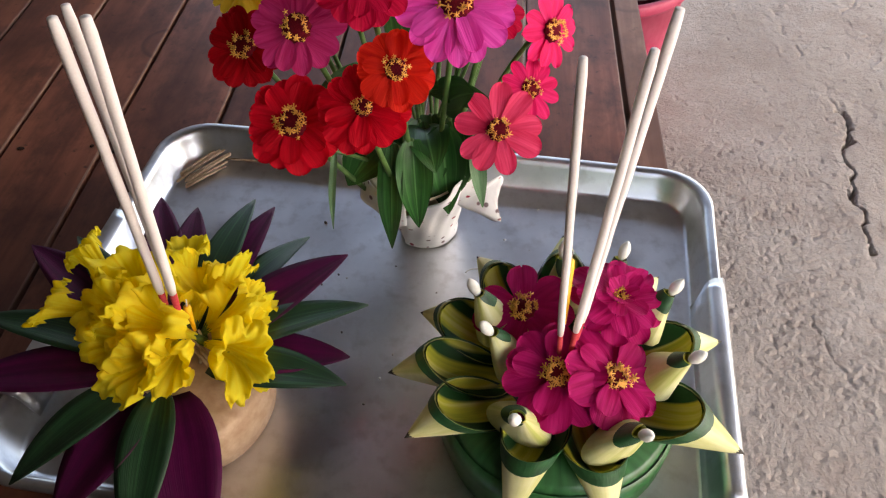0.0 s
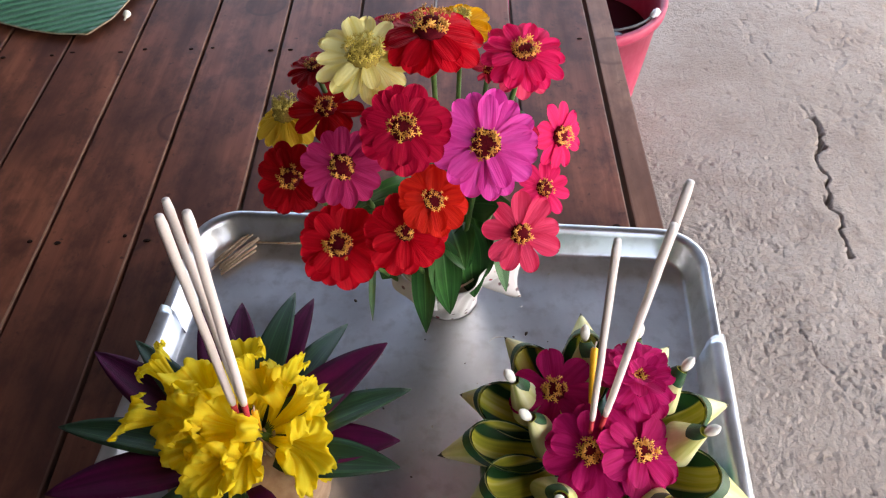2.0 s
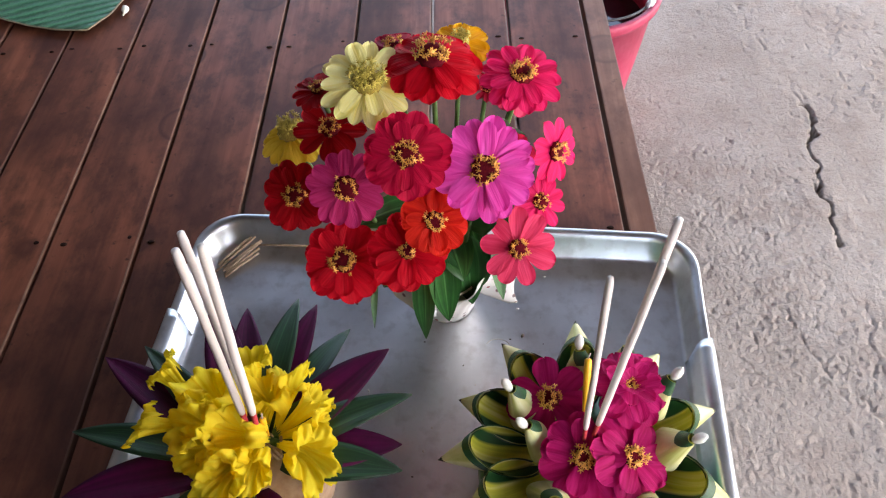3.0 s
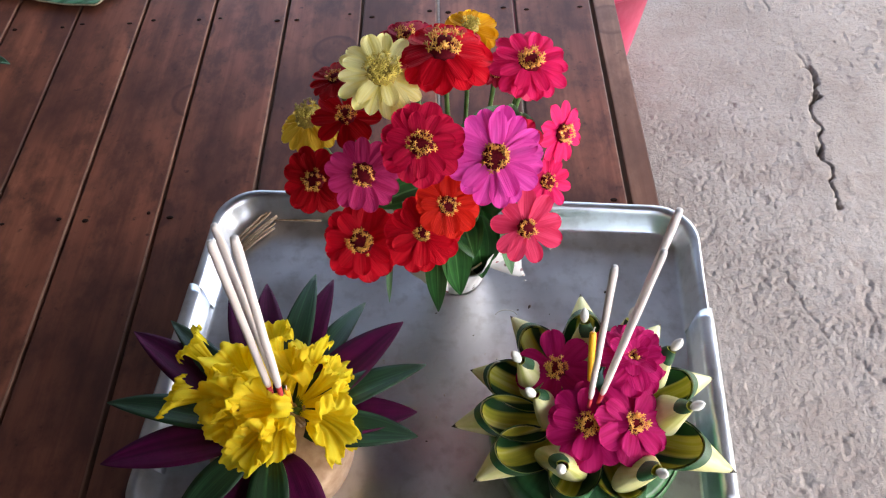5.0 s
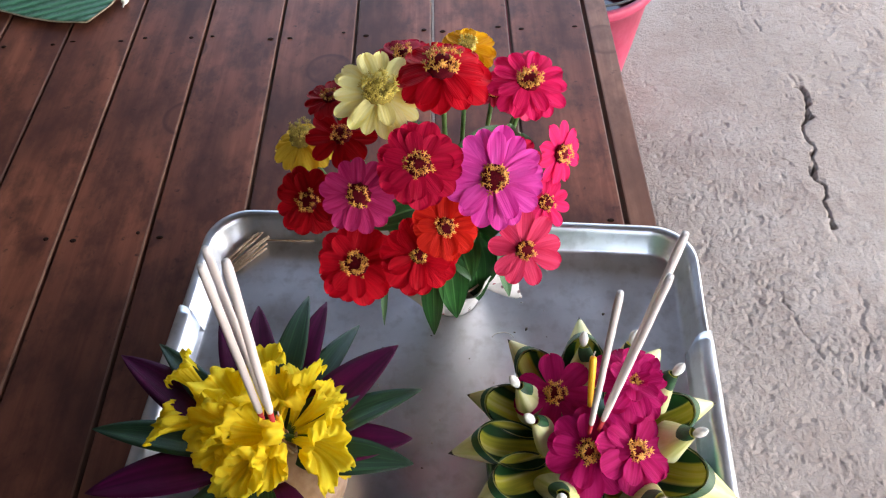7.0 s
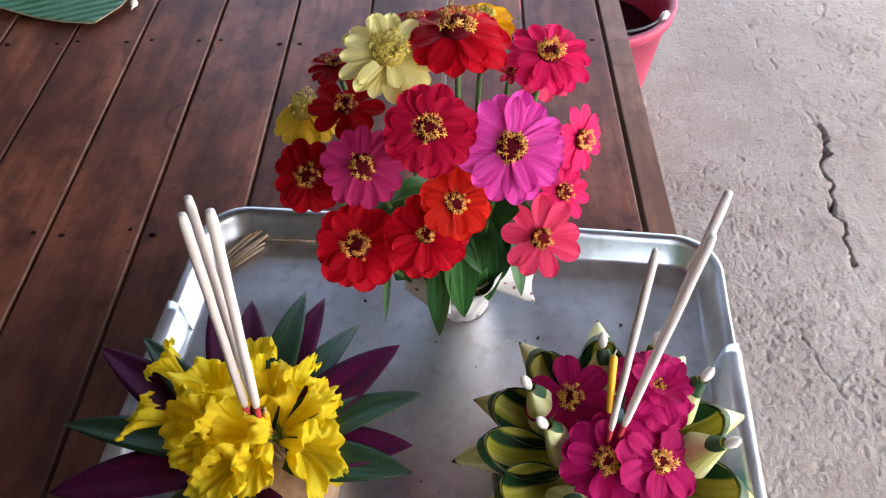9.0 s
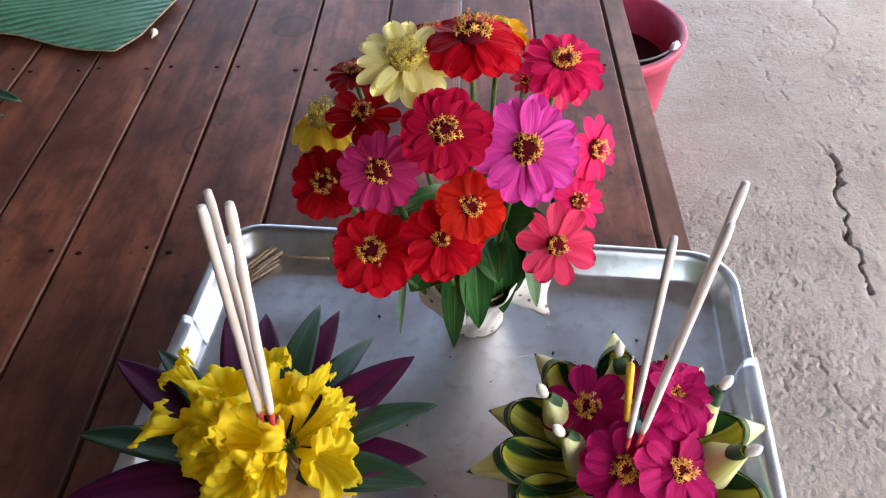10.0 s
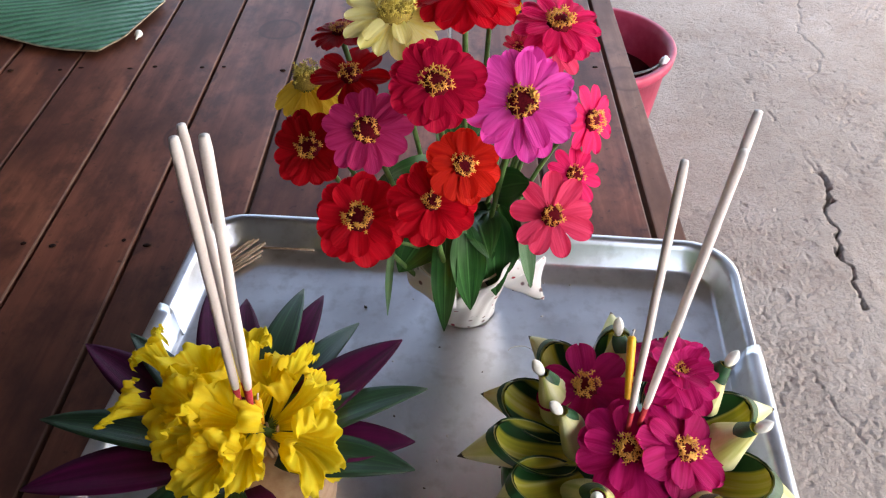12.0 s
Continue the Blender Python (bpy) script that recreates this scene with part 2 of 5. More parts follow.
WOOD = wood_mat("varnished red brown plank", (0.150, 0.044, 0.025), (0.308, 0.110, 0.061), (0.060, 0.019, 0.013))
WORN_LIT = wood_mat("worn plank edge with highlight", (0.17, 0.080, 0.050), (0.32, 0.185, 0.120), (0.10, 0.042, 0.027))
WOOD_EDGE = wood_mat("worn edge board", (0.22, 0.094, 0.055), (0.40, 0.205, 0.128), (0.13, 0.055, 0.034))
# kept near black so the unseen roof and walls bounce little light
BLOCK_ROOF = plain_mat("dark light blocking roof", (0.022, 0.021, 0.020), (0.046, 0.043, 0.040), 6, 0.7)
BLOCK_WALL = plain_mat("dark light blocking wall", (0.030, 0.025, 0.022), (0.055, 0.048, 0.042), 8, 0.8)


def aluminium():
    m, nt, b = node_mat("dull aluminium", 0.3, 1.0)
    v = coords(nt, "Object", (1, 1, 1))
    a = noise_tex(nt, v, 14, 6, 0.6)
    s = noise_tex(nt, coords(nt, "Object", (900, 40, 900)), 1.0, 3)
    s2 = noise_tex(nt, coords(nt, "Object", (30, 700, 30)), 1.0, 3)
    c = ramp(nt, a, [(0.3, (0.60, 0.615, 0.65)), (0.7, (0.80, 0.815, 0.845))])
    c = blend(nt, ramp(nt, noise_tex(nt, v, 60, 5), [(0.5, (0, 0, 0)), (0.75, (0.5, 0.5, 0.5))]), c, (0.38, 0.36, 0.35))
    put_color(nt, b, c)
    nt.links.new(ramp(nt, a, [(0.3, (0.28,) * 3), (0.7, (0.42,) * 3)]), b.inputs["Roughness"])
    mix = blend(nt, 0.5, s, s2)
    bump(nt, b, mix, 0.10, 0.0005)
    return m


ALU = aluminium()


def concrete():
    m, nt, b = node_mat("rough dusty concrete", 0.9, 0, 0.25)
    v = coords(nt, "Object", (1, 1, 1))
    a = noise_tex(nt, v, 2.2, 6, 0.6)
    f = noise_tex(nt, v, 40, 6, 0.65)
    g = noise_tex(nt, v, 190, 4, 0.6)
    c = ramp(nt, a, [(0.3, (0.270, 0.226, 0.190)), (0.55, (0.326, 0.284, 0.248)), (0.75, (0.375, 0.335, 0.298))])
    c = blend(nt, ramp(nt, f, [(0.46, (0, 0, 0)), (0.74, (0.6,) * 3)]), c, (0.25, 0.195, 0.165))
    c = blend(nt, ramp(nt, g, [(0.3, (0.5,) * 3), (0.5, (0, 0, 0))]), c, (0.20, 0.18, 0.165))
    dirt = noise_tex(nt, v, 5.5, 6, 0.68)
    c = blend(nt, ramp(nt, dirt, [(0.48, (0, 0, 0)), (0.68, (0.55,) * 3)]), c, (0.215, 0.165, 0.135))
    put_color(nt, b, c)
    h = blend(nt, 0.5, f, g)
    speck = noise_tex(nt, v, 95, 5, 0.7)
    h = blend(nt, 0.45, h, ramp(nt, speck, [(0.40, (0, 0, 0)), (0.56, (1, 1, 1))]))
    bump(nt, b, h, 0.5, 0.005)
    return m


CONCRETE = concrete()


def napkin():
    """White paper with small printed red and grey dots."""
    m, nt, b = node_mat("dotted paper napkin", 0.85, 0, 0.2)
    v = coords(nt, "Object", (1, 1, 1))
    vor = nt.nodes.new("ShaderNodeTexVoronoi")
    vor.inputs["Scale"].default_value = 95
    nt.links.new(v, vor.inputs["Vector"])
    dot = ramp(nt, vor.outputs["Distance"], [(0.0, (1, 1, 1)), (0.16, (1, 1, 1)), (0.24, (0, 0, 0))])
    ink = ramp(nt, noise_tex(nt, v, 40, 1), [(0.45, (0.40, 0.05, 0.08)), (0.55, (0.22, 0.16, 0.17))])
    c = blend(nt, dot, (0.82, 0.80, 0.79), ink)
    put_color(nt, b, c)
    bump(nt, b, noise_tex(nt, v, 120, 4), 0.4, 0.001)
    translucent(m, nt, b, c, 0.1)
    return m


NAPKIN = napkin()


# ---- mesh helpers ----
def mesh_of(name, bm, *mats):
    me = bpy.data.meshes.new(name)
    bmesh.ops.recalc_face_normals(bm, faces=bm.faces)
    bm.to_mesh(me)
    bm.free()
    for p in me.polygons:
        p.use_smooth = True
    for m in mats:
        me.materials.append(m)
    return me


def part(name, bm, mat, parent=None, label="", flat=False):
    mats = mat if isinstance(mat, tuple) else (mat,)
    me = bm if isinstance(bm, bpy.types.Mesh) else mesh_of(name, bm, *mats)
    if flat:
        for p in me.polygons:
            p.use_smooth = False
    ob = new(name, me)
    ob.parent = parent
    return tagged(ob, label)


def thing(name, m, label, category, group="", kind=""):
    ob = new(name)
    ob.empty_display_size = 0.02
    ob.matrix_basis = m if isinstance(m, Matrix) else Matrix.Translation(m)
    return tagged(ob, label, category, group, kind)


def grid(bm, rows, close=False, uv=True, mat=0, vscale=1.0, plan=None):
    """Faces over rows of points; UV x across a row, y along the rows."""
    lay = bm.loops.layers.uv.verify() if uv else None
    vs = [[bm.verts.new(p) for p in r] for r in rows]
    n, k = len(rows), len(rows[0])
    for i in range(n - 1):
        for j in range(k if close else k - 1):
            q = (j + 1) % k
            f = bm.faces.new((vs[i][j], vs[i][q], vs[i + 1][q], vs[i + 1][j]))
            f.material_index = mat
            if lay:
                for lp, (a, b) in zip(f.loops, ((i, j), (i, j + 1), (i + 1, j + 1), (i + 1, j))):
                    lp[lay].uv = plan(lp.vert.co) if plan else (b / (k if close else k - 1), a / (n - 1) * vscale)
    return vs


def frame_along(d, hint=Vector((0, 0, 1))):
    d = d.normalized()
    if abs(d.dot(hint)) > 0.98:
        hint = Vector((1, 0, 0))
    side = d.cross(hint).normalized()
    return d, side, side.cross(d).normalized()


def tube(bm, pts, radii, sides=10, cap=True, mat=0):
    rows = []
    pts = [Vector(p) for p in pts]
    for i, p in enumerate(pts):
        d = pts[min(i + 1, len(pts) - 1)] - pts[max(i - 1, 0)]
        _, s, u = frame_along(d, Vector((0.2, 0.9, 0.1)))
        rows.append([p + radii[i] * (math.cos(a) * s + math.sin(a) * u) for a in (2 * math.pi * k / sides for k in range(sides))])
    vs = grid(bm, rows, True, True, mat)
    if cap:
        for ring in (vs[0], vs[-1]):
            f = bm.faces.new(ring)
            f.material_index = mat


def bezier(a, b, c, n):
    a, b, c = Vector(a), Vector(b), Vector(c)
    return [(1 - t) ** 2 * a + 2 * t * (1 - t) * b + t * t * c for t in (i / (n - 1) for i in range(n))]


def lathe(bm, prof, sides=32, mat=0, wob=None):
    rows = []
    for r, z in prof:
        rows.append([Vector((r * math.cos(a) * (wob(a, z) if wob else 1), r * math.sin(a) * (wob(a, z) if wob else 1), z)) for a in (2 * math.pi * k / sides for k in range(sides))])
    return grid(bm, rows, True, True, mat)


def facing(n, spin=0.0):
    """Rotation that turns local z to n."""
    return Vector(n).normalized().to_track_quat("Z", "Y").to_matrix().to_4x4() @ Matrix.Rotation(spin, 4, "Z")


def box(bm, lo, hi, bev=0.0):
    r = bmesh.ops.create_cube(bm, size=1.0)
    lo, hi = Vector(lo), Vector(hi)
    for v in r["verts"]:
        v.co = Vector([(lo[i] + hi[i]) / 2 + v.co[i] * (hi[i] - lo[i]) for i in range(3)])
    if bev:
        es = list({e for v in r["verts"] for e in v.link_edges})
        bmesh.ops.bevel(bm, geom=es, offset=bev, segments=2, affect="EDGES", profile=0.6)


# ---- the setting: floor, and unseen roof and walls added to shape the light ----
def seg_dist(px, py, pts):
    """Distance of points to a broken line, and how far along it they lie (0 to 1)."""
    best, at = np.full(px.shape, 1e9), np.zeros(px.shape)
    n = len(pts) - 1
    for i in range(n):
        (ax, ay), (bx, by) = pts[i], pts[i + 1]
        dx, dy = bx - ax, by - ay
        t = np.clip(((px - ax) * dx + (py - ay) * dy) / (dx * dx + dy * dy), 0, 1)
        d = np.hypot(px - ax - t * dx, py - ay - t * dy)
        m = d < best
        best[m], at[m] = d[m], (i + t[m]) / n
    return best, at


def lattice(rng, px, py, cell):
    """Smooth value noise on a grid of that cell size."""
    t = rng.random((256, 256))
    gx, gy = px / cell, py / cell
    ix, iy = np.floor(gx).astype(int), np.floor(gy).astype(int)
    fx, fy = gx - ix, gy - iy
    fx, fy = fx * fx * (3 - 2 * fx), fy * fy * (3 - 2 * fy)
    g = lambda a, b: t[(ix + a) % 256, (iy + b) % 256]
    return (g(0, 0) * (1 - fx) + g(1, 0) * fx) * (1 - fy) + (g(0, 1) * (1 - fx) + g(1, 1) * fx) * fy


def build_ground():
    xs = np.concatenate([[-40, -12, -5, -2, -0.6, 0.0], np.arange(0.2, 1.75, 0.0032), [1.8, 2.0, 2.5, 4, 8, 16, 40]])
    ys = np.concatenate([[-40, -12, -5, -2, -0.5, 0.1], np.arange(0.36, 2.75, 0.0036), [2.8, 3.0, 3.5, 5, 9, 18, 45]])
    X, Y = np.meshgrid(xs, ys, indexing="ij")
    rng = np.random.default_rng(4)
    near = ((X > 0.15) & (X < 1.8) & (Y > 0.3) & (Y < 2.8)).astype(float)
    L = lambda c: lattice(rng, X, Y, c)
    z = 0.008 * (L(0.31) - 0.5) + 0.0026 * (L(0.12) - 0.5) + 0.0007 * (L(0.05) - 0.5)
    # trodden, pitted crust: stronger beside the table and in patches
    patch = np.clip(1.5 * (L(0.34) - 0.36) + np.clip(0.8 - X, 0, 0.5) * 1.4 * np.clip(1.6 - Y, 0, 1), 0.22, 1.0)
    rough = 0.5 * L(0.026) + 0.5 * L(0.011)
    ridge = lambda c: 1 - 2 * np.abs(L(c) - 0.5)
    z += patch * (0.0007 * (L(0.024) - 0.5) + 0.0006 * (ridge(0.017) - 0.5) + 0.0011 * (ridge(0.0085) - 0.5))
    pits = np.clip((0.30 - rough) * 22.0, 0, 1)
    z -= patch * 0.0026 * pits
    z += (0.1 + patch) * 0.0009 * (rng.random(X.shape) - 0.5)
    crumb = np.clip((1.45 - Y) * 1.5, 0, 1) * np.clip(0.35 + 1.6 * (L(0.16) - 0.35), 0.15, 1)
    z += crumb * (0.0022 * (ridge(0.012) - 0.5) + 0.0024 * (L(0.0075) - 0.5) + 0.0016 * (rng.random(X.shape) - 0.5))
    # single chipped pits with a raised lip, thick in the worn patches
    for _ in range(5200):
        px, py = rng.uniform(0.22, 1.7), rng.uniform(0.4, 2.7)
        i, j = np.searchsorted(xs, px), np.searchsorted(ys, py)
        if rng.random() > (patch[i, j] ** 2 + 0.03) * (1.0 if py < 1.5 else 0.35):
            continue
        r = rng.uniform(0.0022, 0.0056)
        w = (slice(max(i - 6, 0), i + 7), slice(max(j - 6, 0), j + 7))
        turn, thin = rng.uniform(0, 3.14), rng.uniform(0.4, 1.0)
        dx, dy = X[w] - px, Y[w] - py
        q = np.hypot(dx * np.cos(turn) + dy * np.sin(turn), (dy * np.cos(turn) - dx * np.sin(turn)) / thin) / r
        z[w] += -rng.uniform(0.0010, 0.0034) * np.clip(1.15 - q, 0, 0.8) + 0.0005 * np.exp(-((q - 1.5) / 0.4) ** 2)
    # cracks
    wx, wy = X + 0.020 * (L(0.045) - 0.5) + 0.016 * (L(0.018) - 0.5) + 0.007 * (L(0.007) - 0.5), Y + 0.02 * (L(0.05) - 0.5)
    main = [(0.84, 2.0), (0.838, 1.865), (0.865, 1.703), (0.887, 1.57), (0.905, 1.503), (0.868, 1.418), (0.847, 1.302), (0.836, 1.13), (0.84, 0.992), (0.806, 0.804), (0.80, 0.754), (0.78, 0.55)]
    d, t = seg_dist(wx, wy, main)
    wide = np.where((Y < 1.56) & (Y > 1.10), 0.0052 + 0.006 * (L(0.06) - 0.5), 0.0046)
    deep = np.where((Y < 1.56) & (Y > 1.10), 0.026, 0.0032 * (L(0.05) > 0.40))
    deep = np.where(Y > 1.6, 0.0035 * (L(0.05) > 0.58), deep)
    z -= deep * np.clip(1 - d / wide, 0, 1) ** 0.6
    z += 0.003 * np.exp(-((d - 0.03) / 0.018) ** 2) * (L(0.02) - 0.3)
    for line, w, dp in (([(0.66, 0.95), (0.67, 0.93), (0.69, 0.885), (0.70, 0.835), (0.715, 0.785)], 0.004, 0.0035),
                        ([(0.75, 0.76), (0.76, 0.745), (0.78, 0.70), (0.80, 0.645)], 0.004, 0.0040),
                        ([(1.15, 2.5), (1.08, 2.28), (1.10, 2.12), (1.02, 2.0)], 0.006, 0.003)):
        d, _ = seg_dist(wx, wy, line)
        z -= dp * np.clip(1 - d / w, 0, 1) ** 0.6
    # print of a ribbed sole and a deeper pock far off
    sole = np.clip(1 - np.hypot((X - 1.37) / 0.10, (Y - 2.42) / 0.09), 0, 1) > 0
    z += 0.0005 * sole * np.sign(np.sin((X * 0.8 - Y * 0.6) * 300))
    z -= 0.014 * np.clip(1 - np.hypot(X - 1.27, Y - 2.04) / 0.02, 0, 1)
    # scattered small chips and scuffs
    far = np.clip((L(0.22) - 0.45) * 5, 0, 1) * np.clip((X - 0.75) * 3 + (Y - 1.4) * 0.6, 0, 1)
    z -= 0.0020 * far * np.clip((L(0.020) * 0.6 + L(0.011) * 0.4 - 0.60) * 14, 0, 1)
    z += 0.0016 * far * np.clip((L(0.026) * 0.6 + L(0.012) * 0.4 - 0.62) * 12, 0, 1)
    z -= 0.0018 * np.clip((L(0.017) - 0.86) * 14, 0, 1)
    # loose grit
    grit = np.clip(L(0.011) - 0.80, 0, 1) * patch
    z += 0.012 * grit
    Z = FLOOR_Z + z * near
    nx, ny = X.shape
    co = np.stack([X, Y, Z], -1).reshape(-1, 3)
    i, j = np.meshgrid(np.arange(nx - 1), np.arange(ny - 1), indexing="ij")
    a = (i * ny + j).ravel()
    quads = np.stack([a, a + ny, a + ny + 1, a + 1], 1)
    me = bpy.data.meshes.new("ground")
    me.from_pydata(co.tolist(), [], quads.tolist())
    me.materials.append(CONCRETE)
    me.polygons.foreach_set("use_smooth", [True] * len(quads))
    tagged(new("ground", me), "rough cracked grey concrete floor with dust and grit", "floor", kind="structure")


build_ground()


def slab(name, lo, hi, mat, label, category):
    bm = bmesh.new()
    box(bm, lo, hi)
    tagged(part(name, bm, mat, None, label, True), category=category, kind="structure")


# added, unseen: two walls shade the left, the roof cuts light from above
slab("wall_south", (-1.06, -0.25, FLOOR_Z - 0.05), (0.28, -0.12, 2.15), BLOCK_WALL, "plain unseen wall added to block light", "wall")
slab("ceiling", (-1.5, -1.4, 2.15), (4.25, 3.5, 2.22), BLOCK_ROOF, "plain unseen roof added to shape the light", "roof")
slab("wall_west", (-1.20, -0.40, FLOOR_Z - 0.05), (-1.06, 2.6, 2.15), BLOCK_WALL, "plain unseen wall added to block light", "wall")


# ---- the table ----
def build_table():
    tb = thing("wooden_table", (0, 0.9, FLOOR_Z), "long plank table of varnished red brown wood, worn", "table")
    at = Vector((0, 0.9, FLOOR_Z))
    rng = random.Random(3)
    seams = [0.222, 0.1055, -0.011, -0.1275, -0.244, -0.360, -0.470, -0.575, -0.680, -0.785, -0.890, -1.0]
    y0, y1 = -0.115, 2.2

    def board(x0, x1, name, mat, label="", drop=0.0):
        bm = bmesh.new()
        box(bm, (x0, y0, -0.026 - drop), (x1, y1, -drop), 0.0021)
        for v in bm.verts:
            v.co -= at
        me = mesh_of(name, bm, mat, WORN_LIT)
        for p in me.polygons:
            p.use_smooth = False
            # paler wood only on right-facing bevels: wear plus an edge highlight put into colour
            if 0.25 < p.normal.z < 0.97 and p.normal.x > 0.2:
                p.material_index = 1
        # plank coordinates start at its own middle
        ob = new(name, me)
        mid = Vector(((x0 + x1) / 2, 0, 0))
        for v in me.vertices:
            v.co -= mid
        ob.location = mid
        ob.parent = tb
        tagged(ob, label)

    for i in range(len(seams) - 1):
        board(seams[i + 1] + 0.0022, seams[i] - 0.0022, "plank", WOOD, "", rng.uniform(0, 0.0012))
    board(0.2255, 0.258, "edge_board", WOOD_EDGE, "narrow pale worn edge board", 0.0005)
    nail = bmesh.new()
    bmesh.ops.create_cone(nail, cap_ends=True, segments=9, radius1=0.0038, radius2=0.0030, depth=0.0010)
    nail = mesh_of("nail", nail, NAIL)
    for y in (-0.09, 0.285, 0.668, 1.048, 1.43, 1.81):
        for i in range(len(seams) - 1):
            for x in (seams[i + 1] + 0.016, seams[i] - 0.016):
                ob = new("nail", nail)
                ob.parent = tb
                ob.location = Vector((x + rng.uniform(-0.004, 0.004), y + rng.uniform(-0.007, 0.007), 0.0002)) - at
                ob.scale = (rng.uniform(0.7, 1.3), rng.uniform(0.5, 0.9), 1)
    for y in (-0.06, 0.668, 1.43, 1.9):
        bm = bmesh.new()
        box(bm, Vector((-1.0, y - 0.025, -0.085)) - at, Vector((0.215, y + 0.025, -0.0285)) - at, 0.002)
        part("joist", bm, WOOD, tb, flat=True)
    for x in (-0.94, 0.17):
        for y in (-0.07, 2.05):
            bm = bmesh.new()
            box(bm, Vector((x - 0.035, y - 0.035, FLOOR_Z)) - at, Vector((x + 0.035, y + 0.035, -0.0285)) - at, 0.003)
            part("leg", bm, WOOD, tb, flat=True)


build_table()


# ---- the bucket on the floor ----
def build_bucket():
    c = Vector((0.300, 1.585, FLOOR_Z + 0.008))
    bk = thing("bucket", c, "worn pink red plastic bucket with dark inside", "bucket")
    h = 0.335
    bm = bmesh.new()
    lathe(bm, [(0.0, 0.0), (0.122, 0.0), (0.128, 0.006), (0.150, 0.17), (0.166, h - 0.03), (0.172, h - 0.03), (0.178, h - 0.022), (0.180, h - 0.004), (0.176, h), (0.166, h - 0.002), (0.162, h - 0.02), (0.145, 0.16), (0.122, 0.012), (0.0, 0.010)], 64)
    part("body", bm, PINK_PLASTIC, bk)
    # dark glossy disc set high inside, standing in for the bucket's inner shade
    bm = bmesh.new()
    lathe(bm, [(0.0, 0.245), (0.1535, 0.245)], 48)
    part("shade_disc", bm, DARK_INSIDE, bk, "dark disc standing in for the shade inside the bucket")
    for a in (-0.55, math.pi - 0.55):
        lug = bmesh.new()
        p = Vector((math.cos(a) * 0.163, math.sin(a) * 0.163, h - 0.006))
        bmesh.ops.create_cube(lug, size=1.0, matrix=Matrix.Translation(p) @ Matrix.Rotation(a, 4, "Z") @ Matrix.Diagonal((0.016, 0.030, 0.026, 1)))
        bmesh.ops.bevel(lug, geom=list(lug.edges), offset=0.0045, segments=2, affect="EDGES")
        part("lug", lug, WHITE_PLASTIC, bk, "white plastic handle lug")
    bm = bmesh.new()
    pts = []
    for k in range(25):
        t = math.pi * k / 24
        s = 0.158 * math.cos(t)
        out = 0.150 * math.sin(t)
        pts.append(Vector((math.cos(-0.55) * s + math.sin(-0.55) * out, math.sin(-0.55) * s - math.cos(-0.55) * out, h - 0.006 + 0.012 * math.sin(t))))
    tube(bm, pts, [0.0028] * 25, 8)
    part("handle", bm, WIRE, bk, "dark wire handle lying on the rim")
    bm = bmesh.new()
    tube(bm, pts[9:16], [0.008] * 7, 10)
    part("grip", bm, BLACK_FIBRE, bk, "black grip")


build_bucket()


# ---- the aluminium tray ----
TRAY = pose(-0.010, 0.446, 0, 0, 0, -5.0)
HALF_U, HALF_V = 0.2765, 0.2015


def rounded(hu, hv, r, n=9):
    pts = []
    for cx, cy, a0 in ((hu - r, hv - r, 0), (-hu + r, hv - r, 90), (-hu + r, -hv + r, 180), (hu - r, -hv + r, 270)):
        for k in range(n):
            a = radians(a0 + 90 * k / (n - 1))
            pts.append((cx + r * math.cos(a), cy + r * math.sin(a)))
    out = []
    for i, p in enumerate(pts):            # split the straight runs
        q = pts[(i + 1) % len(pts)]
        out.append(p)
        if math.dist(p, q) > 0.08:
            out += [(p[0] + (q[0] - p[0]) * k / 12, p[1] + (q[1] - p[1]) * k / 12) for k in range(1, 12)]
    return out


